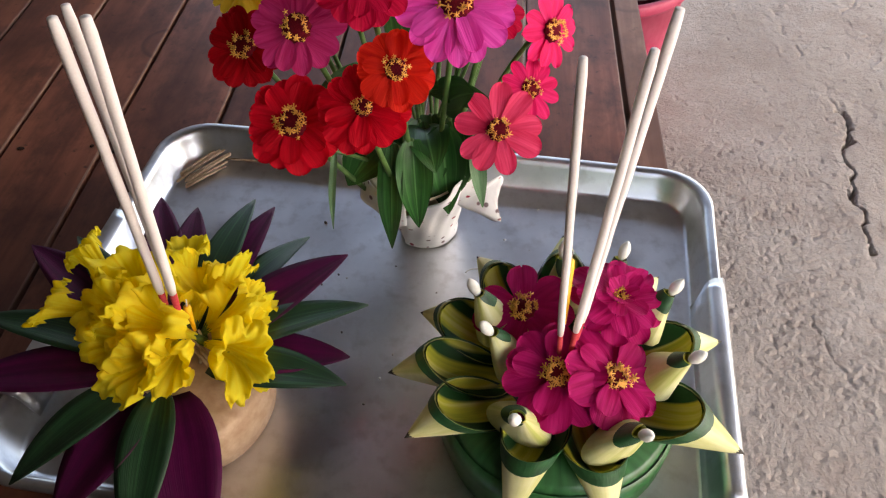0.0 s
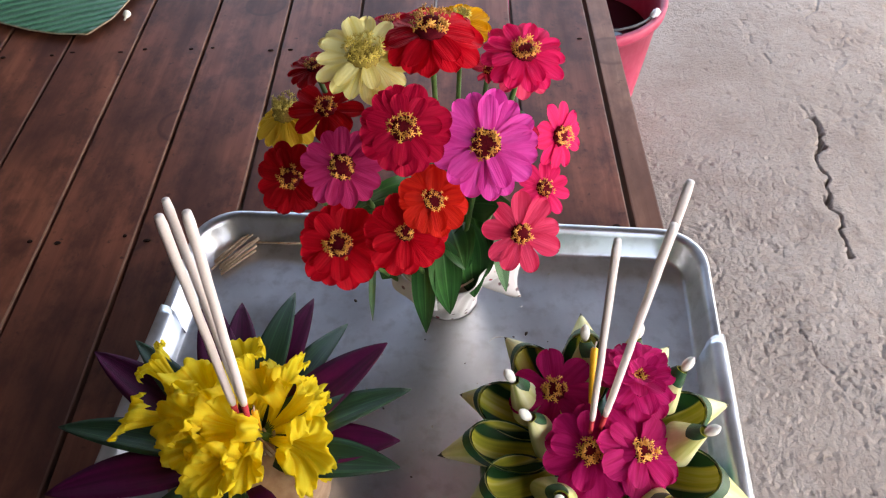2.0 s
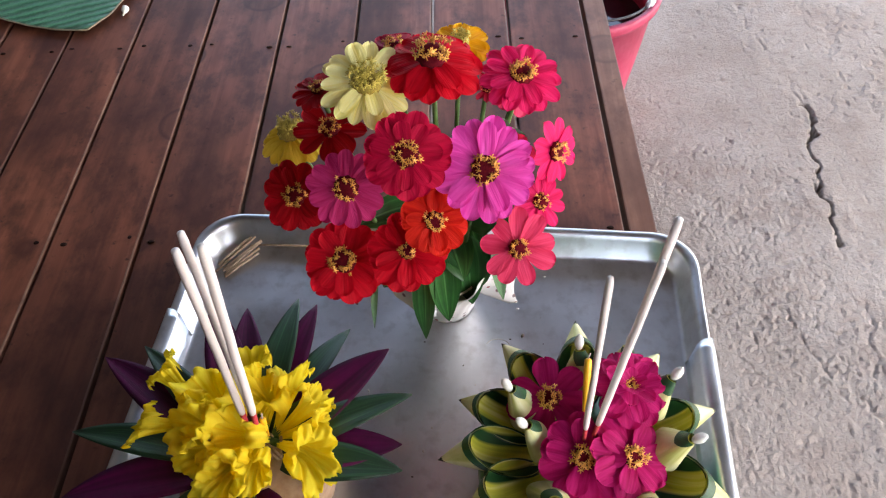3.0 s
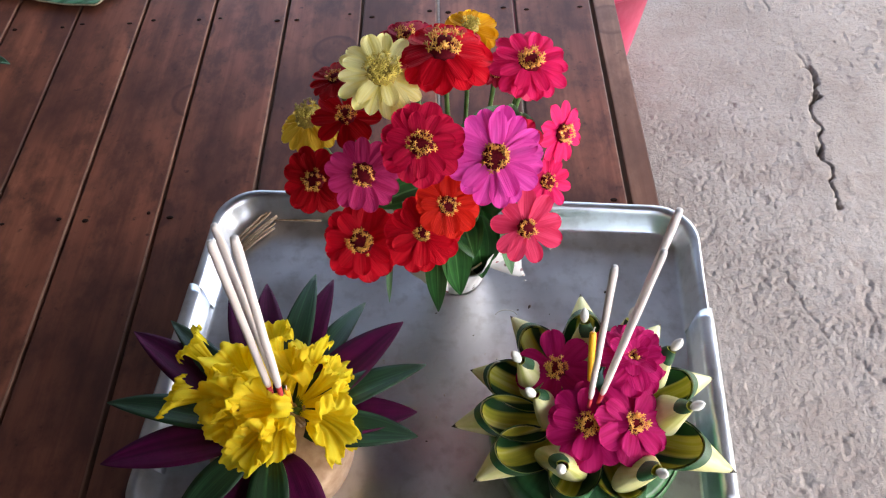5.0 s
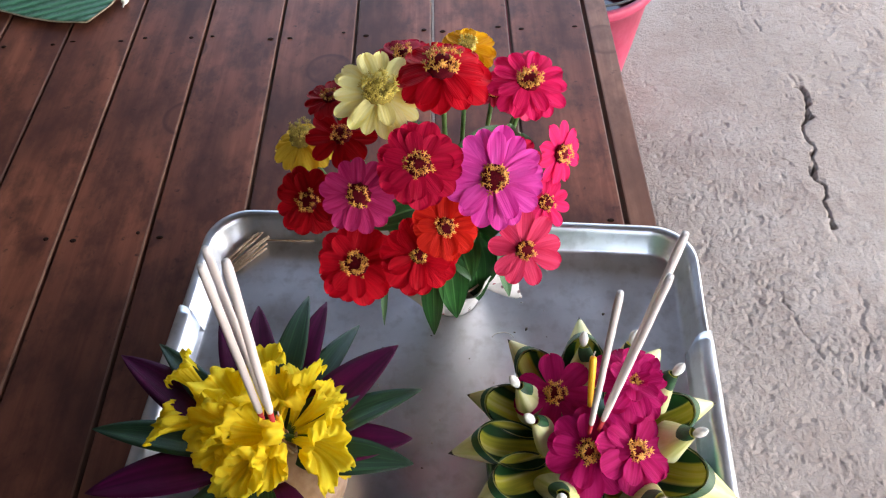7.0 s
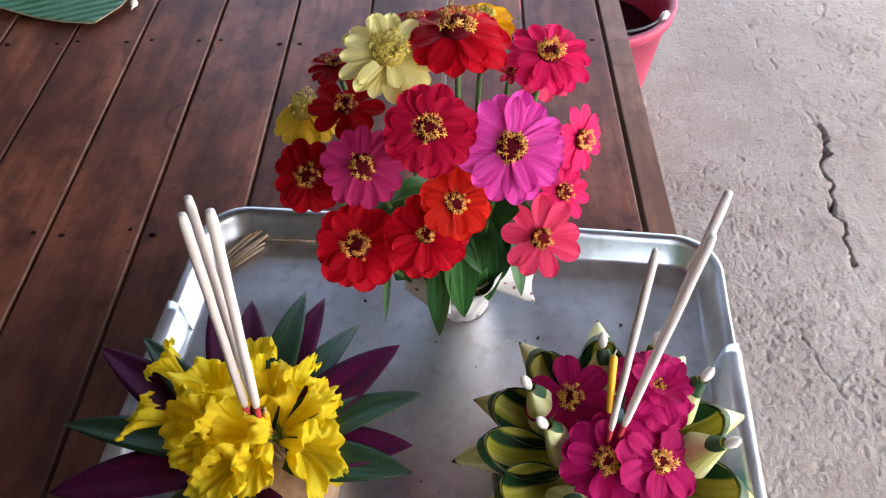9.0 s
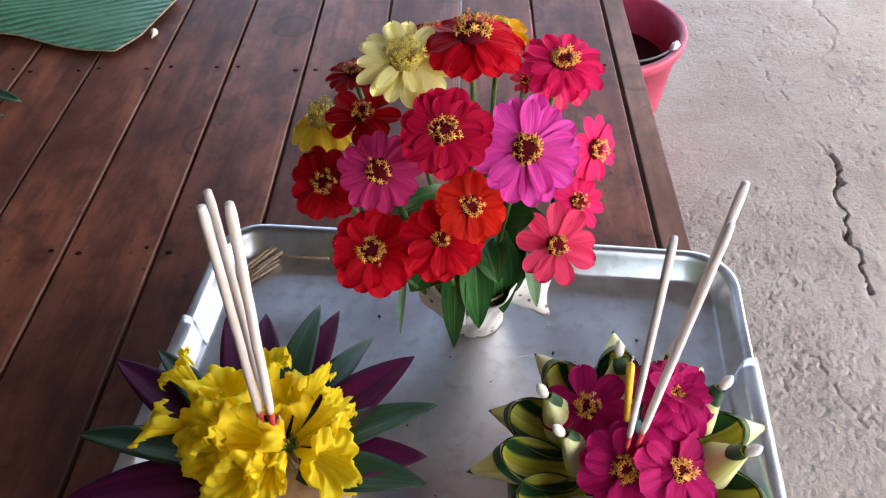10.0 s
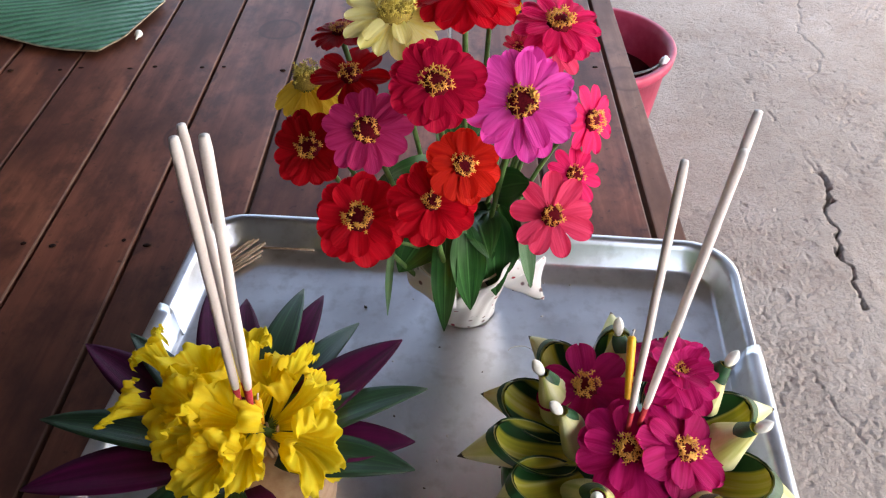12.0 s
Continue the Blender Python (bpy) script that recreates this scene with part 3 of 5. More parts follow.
def build_tray():
    tr = thing("serving_tray", TRAY, "dented dull aluminium serving tray lying on the plank table", "tray")
    rng = random.Random(8)
    prof = [  # inset from the outer edge, height, corner radius
        (0.0245, TRAY_Z, 0.026), (0.022, TRAY_Z + 0.0005, 0.028), (0.0192, TRAY_Z + 0.003, 0.031),
        (0.0115, 0.038, 0.040), (0.0095, 0.0425, 0.042), (0.0075, 0.0440, 0.043), (0.003, 0.0450, 0.046),
        (0.0006, 0.0440, 0.047), (0.0, 0.0415, 0.048), (0.0015, 0.0390, 0.047), (0.005, 0.0385, 0.045),
        (0.017, 0.004, 0.036), (0.0225, 0.0008, 0.032)]
    rings = []
    for inset, z, r in prof:
        pts = rounded(HALF_U - inset, HALF_V - inset, r)
        ring = []
        for x, y in pts:
            w = 0.0012 * noise.noise(Vector((x * 9, y * 9, z * 30)))
            ring.append(Vector((x + w, y + w, z + 0.8 * w)))
        rings.append(ring)
    bm = bmesh.new()
    vs = grid(bm, rings, True)
    # inside floor: rings shrinking to the middle, gently buckled
    inner = vs[0]
    for k in (0.86, 0.66, 0.42, 0.18):
        nxt = []
        for v in inner:
            base = vs[0][inner.index(v)].co
            p = base * k
            nxt.append(bm.verts.new((p.x, p.y, TRAY_Z + 0.0011 * noise.noise(Vector((p.x * 8, p.y * 8, 1))))))
        n = len(inner)
        for j in range(n):
            bm.faces.new((inner[(j + 1) % n], inner[j], nxt[j], nxt[(j + 1) % n]))
        inner = nxt
    bm.faces.new(inner)
    bm.faces.new(list(reversed(vs[-1])))
    part("pan", bm, ALU, tr)
    # folded sheet over the middle of each short side
    for sgn in (1, -1):
        bm = bmesh.new()
        rows = []
        v0, v1 = -0.135, 0.066
        for k in range(17):
            v = v0 + (v1 - v0) * k / 16
            cut = 0.008 if k == 16 else 0.0
            e = HALF_U + 0.0012
            rows.append([Vector((sgn * (e - ins), v - cut * fr, z)) for ins, z, fr in
                         ((0.0, 0.0405, 0), (-0.0006, 0.0440, 0), (0.002, 0.0468, 0.1), (0.0085, 0.0466, 0.3), (0.0128, 0.0457, 0.6), (0.0150, 0.0420, 0.8), (0.0195, 0.0260, 1.6), (0.0226, 0.0188, 2.0))])
        grid(bm, rows)
        me = part("handle_fold", bm, ALU, tr, "folded sheet metal hand grip")
        sol = me.modifiers.new("thickness", "SOLIDIFY")
        sol.thickness, sol.offset = 0.0012, 0
    return tr


build_tray()


def build_splints():
    """Broken bamboo splints lying in the tray's corner."""
    rng = random.Random(5)
    for i in range(12):
        tier, k = (0, i) if i < 8 else (1, 1.6 * (i - 8) + 0.7)
        slide = rng.uniform(-0.007, 0.007)
        a = Vector((-0.2500 + 0.0021 * k + 0.7 * slide, 0.611 - 0.0017 * k + 0.7 * slide, TRAY_Z + 0.0024 + 0.0036 * tier))
        b = a + Vector((0.0310 + rng.uniform(-0.004, 0.004), 0.034 + rng.uniform(-0.003, 0.003), 0.006 - 0.0006 * k))
        bm = bmesh.new()
        m = (a + b) / 2
        tube(bm, [a - m, Vector((0, 0, 0.0006)), b - m], [0.0014, 0.0015, 0.0012], 7)
        ob = part("bamboo_splint", bm, TWIG)
        ob.location = m
        tagged(ob, "short dry brown bamboo splint in the tray corner", "splint", "splints in the tray")
    bm = bmesh.new()
    tube(bm, [(-0.03, 0.0018, 0), (0, 0, 0), (0.032, -0.002, 0)], [0.0012] * 3, 6)
    ob = part("bamboo_splint", bm, TWIG)
    ob.location = (-0.183, 0.640, TRAY_Z + 0.0022)
    tagged(ob, "thin bamboo splint lying along the tray wall", "splint", "splints in the tray")


build_splints()


# ---- flowers ----
def petal_mesh(seed, mat, width=0.46, notch=0.03):
    """A petal of unit length along x, root at 0, ribbed, with a wavy rim."""
    rng = random.Random(seed)
    bm = bmesh.new()
    rows = []
    n, k = 12, 9
    ph, lift = rng.uniform(0, 6), rng.uniform(-0.03, 0.03)
    for i in range(n + 1):
        s = 1 - (1 - i / n) ** 1.7
        w = width * 0.5 * (0.30 + 0.70 * min(1, s / 0.58) ** 0.9) * (1 if s < 0.62 else math.sqrt(max(0.0, 1 - ((s - 0.62) / 0.382) ** 2.3)))
        row = []
        for j in range(k):
            u = -1 + 2 * j / (k - 1)
            x = 0.10 + 0.90 * s
            x -= notch * math.exp(-(6 * u) ** 2) * max(0.0, s - 0.8) * 5
            z = 0.18 * s - 0.21 * s * s + 0.055 * (u * u - 0.4) * (1 - 0.4 * s) + 0.010 * math.cos(3 * math.pi * u) * math.sin(math.pi * min(1, s * 1.1))
            z += 0.025 * s * math.sin(ph + 3 * u + 2 * s) + lift * s * s
            row.append(Vector((x, w * u, z)))
        rows.append(row)
    grid(bm, rows)
    return mesh_of("petal", bm, mat)


PETAL_CACHE = {}


def petals_of(color, width):
    key = (color, width)
    if key not in PETAL_CACHE:
        PETAL_CACHE[key] = [petal_mesh(11 * i + 3, PETALS[color], width) for i in range(4)]
    return PETAL_CACHE[key]


def floret_star(bm, m, r):
    """A small open floret: a short tube with five narrow spreading lobes."""
    base = [bm.verts.new(m @ Vector((0.20 * r * math.cos(a), 0.20 * r * math.sin(a), -1.2 * r))) for a in (2 * math.pi * k / 5 for k in range(5))]
    neck = [bm.verts.new(m @ Vector((0.26 * r * math.cos(a), 0.26 * r * math.sin(a), 0.1 * r))) for a in (2 * math.pi * k / 5 for k in range(5))]
    bm.faces.new(neck)
    for k in range(5):
        q = (k + 1) % 5
        bm.faces.new((base[k], base[q], neck[q], neck[k]))
        a = 2 * math.pi * (k + 0.5) / 5
        d = Vector((math.cos(a), math.sin(a), 0))
        s = Vector((-math.sin(a), math.cos(a), 0))
        up = Vector((0, 0, 1))
        t1 = bm.verts.new(m @ (d * 0.95 * r + s * 0.13 * r + up * 0.62 * r))
        t2 = bm.verts.new(m @ (d * 0.95 * r - s * 0.13 * r + up * 0.62 * r))
        t3 = bm.verts.new(m @ (d * 0.95 * r + up * 0.20 * r))
        bm.faces.new((neck[k], neck[q], t1, t2))
        bm.faces.new((neck[q], t3, t1))
        bm.faces.new((neck[k], t2, t3))
        bm.faces.new((t1, t3, t2))


def floret_mesh(mat):
    bm = bmesh.new()
    floret_star(bm, Matrix(), 1.0)
    return mesh_of("floret", bm, mat)


FLORETS = {False: floret_mesh(FLORET), True: floret_mesh(FLORET_PALE)}


def zinnia(center, normal, R, color, label, group, layers=((14, 1.0, 0.0, 0.46), (11, 0.78, 0.16, 0.46)), disk=0.27, dome=0.16,
           florets=12, pale=False, stem_to=None, seed=1, droop=0.0, bare=1.0):
    rng = random.Random(seed)
    n = Vector(normal).normalized()
    M = Matrix.Translation(Vector(center) - n * (0.10 + dome) * R) @ facing(n, rng.uniform(0, 6))
    fl = thing("zinnia", M, label, "flower", group)
    for li, (count, size, lift, width) in enumerate(layers):
        off = rng.uniform(0, 6)
        for k in range(count):
            a = off + 2 * math.pi * (k + rng.uniform(-0.16, 0.16)) / count
            me = rng.choice(petals_of(color, width))
            ob = new("petal", me)
            ob.parent = fl
            L = R * size * rng.uniform(0.92, 1.04)
            tilt = lift + rng.uniform(-0.05, 0.05) - droop
            ob.matrix_basis = (Matrix.Rotation(a, 4, "Z") @ Matrix.Rotation(-tilt, 4, "Y") @ Matrix.Translation((0.02 * R, 0, 0.03 * R * li + 0.014 * R * (k % 2)))
                               @ Matrix.Rotation(rng.uniform(-0.03, 0.11), 4, "X") @ Matrix.Diagonal((L, L * rng.uniform(0.92, 1.08), L, 1)))
    # disk: a scaly dome
    bm = bmesh.new()
    prof = [(0.12 * R, -0.06 * R)] + [(disk * R * math.cos(t), 0.06 * R + dome * R * math.sin(t)) for t in (i * math.pi / 2 / 6 for i in range(6))]
    vs = lathe(bm, prof, 20, 0, lambda a, z: 1 + 0.07 * math.sin(10 * a + 300 * z / R * 0.1))
    bm.faces.new(vs[-1])
    part("disk", bm, DISK_YELLOW if pale else DISK_DARK, fl)
    count = max(10, int(florets * 1.8))
    spots = []
    for k in range(count):
        a = 2 * math.pi * (k + rng.uniform(-0.55, 0.55)) / count
        spots.append(Matrix.Rotation(a, 4, "Z") @ Matrix.Translation((disk * R * rng.uniform(0.50, 1.18), 0, (0.10 + dome * rng.uniform(0.6, 1.2)) * R)) @ Matrix.Rotation(rng.uniform(-0.3, 1.0), 4, "Y") @ Matrix.Rotation(rng.uniform(-0.5, 0.5), 4, "X"))
    if pale:
        for k in range(34):
            a, rr = rng.uniform(0, 6.28), disk * R * rng.uniform(0.05, 0.75)
            spots.append(Matrix.Translation((rr * math.cos(a), rr * math.sin(a), (0.08 + dome) * R)) @ Matrix.Rotation(rng.uniform(-0.4, 0.4), 4, "X"))
    for m in spots:
        ob = new("floret", FLORETS[pale])
        ob.parent = fl
        ob.matrix_basis = m @ Matrix.Rotation(rng.uniform(0, 6), 4, "Z") @ Matrix.Diagonal((*(3 * [R * (0.062 if pale else 0.068) * rng.uniform(0.7, 1.25)]), 1))
    bm = bmesh.new()
    lathe(bm, [(0.05 * R, -0.42 * R), (0.17 * R, -0.34 * R), (0.24 * R, -0.16 * R), (0.20 * R, 0.02 * R)], 16, 0, lambda a, z: 1 + 0.06 * math.sin(8 * a))
    part("calyx", bm, CALYX, fl)
    if stem_to is not None:
        inv = M.inverted()
        top = M @ Vector((0, 0, -0.38 * R))
        foot = Vector(stem_to)
        mid = top - n * 0.05 + Vector((0, 0, -0.02))
        mid = mid.lerp((top + foot) / 2, 0.35)
        bm = bmesh.new()
        tube(bm, [inv @ p for p in bezier(top, mid, foot, 9)], [0.0021] * 9, 8)
        part("stem", bm, STEM, fl)
    return fl


CUP = Vector((0.010, 0.560, TRAY_Z + 0.0012))
VASE = "zinnias in the paper cup"
EYE = Vector((0.02, 0.08, 0.66))


def vase_flower(p, R, color, label, up=0.3, side=0.0, back=0.0, **kw):
    """A bloom of the bunch: it looks half outwards from the cup, half to the bright side."""
    p = Vector(p)
    d = (EYE - p).normalized() + Vector((side, back, up))
    foot = CUP + Vector((0.35 * (p.x - CUP.x) * 0.4, 0.25 * (p.y - CUP.y), 0.03))
    return zinnia(p, d, R, color, label, VASE, stem_to=foot, **kw)


FULL = ((13, 1.0, -0.02, 0.58), (7, 0.84, 0.09, 0.56))
OPEN = ((12, 1.0, 0.0, 0.52),)
WIDE = ((9, 1.0, 0.0, 0.52),)
vase_flower((0.045, 0.456, 0.320), 0.0372, "magenta", "large bright magenta zinnia bloom with yellow florets", 0.20, 0.15, seed=1, layers=((15, 1.0, 0.0, 0.47), (5, 0.86, 0.10, 0.46)))
vase_flower((-0.009, 0.460, 0.332), 0.0305, "crimson", "full crimson red zinnia bloom", 0.42, -0.05, seed=2, layers=FULL, florets=14, disk=0.29)
vase_flower((-0.037, 0.517, 0.355), 0.0352, "pale_yellow", "pale yellow zinnia bloom facing up", 0.85, 0.0, 0.28, seed=3, droop=0.04, layers=((15, 1.0, -0.05, 0.40), (6, 0.88, 0.12, 0.40)), pale=True, dome=0.26, disk=0.33, florets=26)
vase_flower((-0.057, 0.469, 0.290), 0.0300, "purple", "purple pink zinnia bloom with dark disk", 0.05, -0.15, seed=4, layers=((13, 1.0, 0.0, 0.50),), disk=0.31, florets=11)
vase_flower((-0.103, 0.491, 0.260), 0.0285, "dark_red", "dark red zinnia bloom with dark disk", 0.1, -0.3, seed=5, layers=((12, 1.0, 0.0, 0.56), (5, 0.85, 0.10, 0.52)), disk=0.29, florets=13)
vase_flower((-0.065, 0.449, 0.230), 0.0338, "red", "bright red zinnia bloom low in the bunch", 0.0, -0.15, seed=6, layers=FULL, florets=15, disk=0.29)
vase_flower((-0.013, 0.438, 0.255), 0.0298, "red", "bright red zinnia bloom with small disk", 0.38, 0.0, seed=7, layers=((13, 1.0, 0.0, 0.60), (5, 0.88, 0.08, 0.56)), disk=0.20, florets=9)
vase_flower((0.008, 0.447, 0.277), 0.0255, "orange", "orange red zinnia bloom", 0.05, 0.05, seed=8, layers=((11, 1.0, 0.0, 0.64), (4, 0.86, 0.08, 0.58)), disk=0.28, florets=13)
vase_flower((0.073, 0.471, 0.213), 0.0325, "coral", "coral pink zinnia bloom with separate petals", 0.0, 0.15, seed=9, layers=WIDE, disk=0.24, florets=9)
vase_flower((0.113, 0.555, 0.238), 0.0285, "rose", "rose red zinnia bloom facing sideways", -0.1, 1.1, -0.1, seed=10, layers=((10, 1.0, 0.0, 0.48),), disk=0.30, florets=15)
vase_flower((0.009, 0.527, 0.369), 0.0372, "red", "red zinnia bloom at the top of the bunch", 1.2, 0.0, 0.58, seed=11, droop=0.26, layers=FULL, florets=20, disk=0.30, dome=0.22)
vase_flower((0.077, 0.557, 0.324), 0.0332, "rose", "rose red zinnia bloom with yellow ring", 0.9, 0.30, 0.40, seed=12, droop=0.06, layers=((13, 1.0, -0.05, 0.46), (8, 0.85, 0.12, 0.44)), florets=18, disk=0.28)
vase_flower((-0.108, 0.538, 0.294), 0.0275, "yellow", "golden yellow zinnia bloom turned away", 1.0, -0.25, 0.55, seed=13, layers=((13, 1.05, -0.05, 0.46),), droop=0.45, pale=True, dome=0.4, disk=0.36, florets=20)
vase_flower((-0.073, 0.528, 0.299), 0.0290, "dark_red", "dark red zinnia bloom with few petals", 0.8, -0.25, 0.35, seed=14, layers=((8, 1.0, 0.0, 0.56),), disk=0.26, florets=9)
vase_flower((-0.080, 0.545, 0.324), 0.0215, "dark_red", "dark red zinnia bloom behind the yellow one", 1.0, -0.4, 0.8, seed=15, layers=OPEN)
vase_flower((-0.023, 0.582, 0.332), 0.0300, "maroon", "faded maroon zinnia bloom at the back", 1.0, -0.1, 0.55, seed=16, droop=0.3, layers=FULL, florets=16)
vase_flower((0.030, 0.604, 0.324), 0.0255, "amber", "amber yellow zinnia bloom at the back", 1.0, 0.1, 0.5, seed=17, droop=0.2, layers=FULL, pale=True, dome=0.3, florets=18)
vase_flower((0.097, 0.527, 0.207), 0.0240, "rose", "small rose red zinnia bloom half hidden", 0.1, 0.4, seed=18, layers=((10, 1.0, 0.0, 0.46),), disk=0.29, florets=11)
vase_flower((0.050, 0.580, 0.288), 0.0150, "maroon", "small fading zinnia bloom", 0.8, 0.1, 0.1, seed=19, layers=((9, 1.0, 0.5, 0.4),), florets=9)
vase_flower((0.064, 0.512, 0.280), 0.0230, "crimson", "crimson zinnia bloom behind the magenta one", 0.5, 0.3, 0.2, seed=21, layers=OPEN)
vase_flower((0.080, 0.585, 0.290), 0.0280, "coral", "coral red zinnia bloom under the rose one", 0.4, 0.3, 0.1, seed=22, layers=((9, 1.0, -0.1, 0.5),))


def leaf_rows(base, tip, width, sag, fold=0.25, n=12, k=7, bend=Vector((0, 0, 0)), roll=0.0, blunt=0.5, wave=0.0, hint=Vector((0, 0, 1))):
    """Rows of a spear-shaped leaf from base to tip."""
    base, tip = Vector(base), Vector(tip)
    mid = (base + tip) / 2 + Vector((0, 0, sag)) + bend
    spine = bezier(base, mid, tip, n + 1)
    rows = []
    for i, p in enumerate(spine):
        s = i / n
        d = spine[min(i + 1, n)] - spine[max(i - 1, 0)]
        _, side, up = frame_along(d, hint)
        if roll:
            side, up = side * math.cos(roll) + up * math.sin(roll), up * math.cos(roll) - side * math.sin(roll)
        w = width / 2 * (max(0.0, math.sin(math.pi * min(0.999, 0.10 + 0.90 * s ** 0.85))) ** blunt if s < 1 else 0.01)
        w = max(w, 0.0004)
        row = []
        for j in range(k):
            u = -1 + 2 * j / (k - 1)
            row.append(p + side * (w * u) + up * (w * fold * abs(u) - w * fold * 0.5 + wave * w * math.sin(9 * s + 2 * u) * u * u))
        rows.append(row)
    return rows


def leaf_part(name, parent, at, mat, label="", thick=0.0006, **kw):
    bm = bmesh.new()
    rows = [[p - at for p in r] for r in leaf_rows(**kw)]
    grid(bm, rows)
    ob = part(name, bm, mat, parent, label)
    return ob


def build_vase():
    cup = thing("paper_cup", CUP, "cream paper cup wrapped in a dotted paper napkin, holding zinnias", "cup")
    h = 0.106

    def lean(p):
        return Vector((p.x - 0.03 * p.z, p.y - 0.32 * p.z, p.z))

    bm = bmesh.new()
    lathe(bm, [(0.0, 0.003), (0.0235, 0.003), (0.024, 0.0), (0.0255, 0.0), (0.0385, h - 0.004), (0.0403, h - 0.001), (0.039, h + 0.001), (0.0375, h - 0.002), (0.0245, 0.006), (0.0, 0.006)], 40)
    for v in bm.verts:
        v.co = lean(v.co)
    part("cup_wall", bm, CUP_CREAM, cup)
    # napkin: a loose sleeve round the lower front, with creases and a rolled foot
    bm = bmesh.new()
    rows = []
    for i in range(17):
        s = i / 16
        row = []
        for j in range(61):
            a = radians(-128 + 215 * j / 60)
            top = 0.050 + 0.068 * min(1.0, j / 24.0) ** 0.7
            z = 0.0006 + s * top
            r = 0.0280 + 0.150 * z + 0.0024 * math.exp(-z / 0.004) + 0.0024 * s * math.sin(5 * a + 60 * z) + 0.0010 * (0.2 + s) * math.sin(14 * a - 90 * z) + 0.0022 * s ** 4
            row.append(lean(Vector((r * math.cos(a), r * math.sin(a), z + 0.0012 * math.sin(11 * a) * s))))
        rows.append(row)
    grid(bm, rows)
    ob = part("napkin", bm, NAPKIN, cup, "white paper napkin with small printed dots")
    so = ob.modifiers.new("thickness", "SOLIDIFY")
    so.thickness = 0.0008
    # napkin folded down over the rim on one side
    bm = bmesh.new()
    rows = []
    for i in range(9):
        s = i / 8
        row = []
        for j in range(25):
            a = radians(172 + 92 * j / 24)
            z = h + 0.002 - s * (0.026 + 0.004 * math.sin(3 * a))
            r = 0.0415 + 0.0095 * s + 0.0014 * s * math.sin(9 * a)
            row.append(lean(Vector((r * math.cos(a), r * math.sin(a), z))))
        rows.append(row)
    grid(bm, rows)
    ob = part("napkin_flap", bm, NAPKIN, cup, "dotted napkin folded over the cup rim")
    so = ob.modifiers.new("thickness", "SOLIDIFY")
    so.thickness = 0.0007
    bm = bmesh.new()
    rows = []
    for i in range(15):
        s = i / 14
        row = []
        for j in range(13):
            u = j / 12
            p = Vector((0.024 + 0.044 * s, -0.050 + 0.012 * s - 0.010 * u * s, 0.112 - 0.040 * u * (0.75 + 0.25 * s) - 0.010 * s))
            p += Vector((0.002 * math.sin(9 * u), 0.005 * math.sin(7 * u + 6 * s), 0.004 * math.sin(8 * s + 3 * u) + (0.0015 * math.sin(40 * u) if i == 14 else 0)))
            row.append(p)
        rows.append(row)
    grid(bm, rows)
    ob = part("napkin_corner", bm, NAPKIN, cup, "loose corner of the dotted napkin")
    so = ob.modifiers.new("thickness", "SOLIDIFY")
    so.thickness = 0.0007


build_vase()


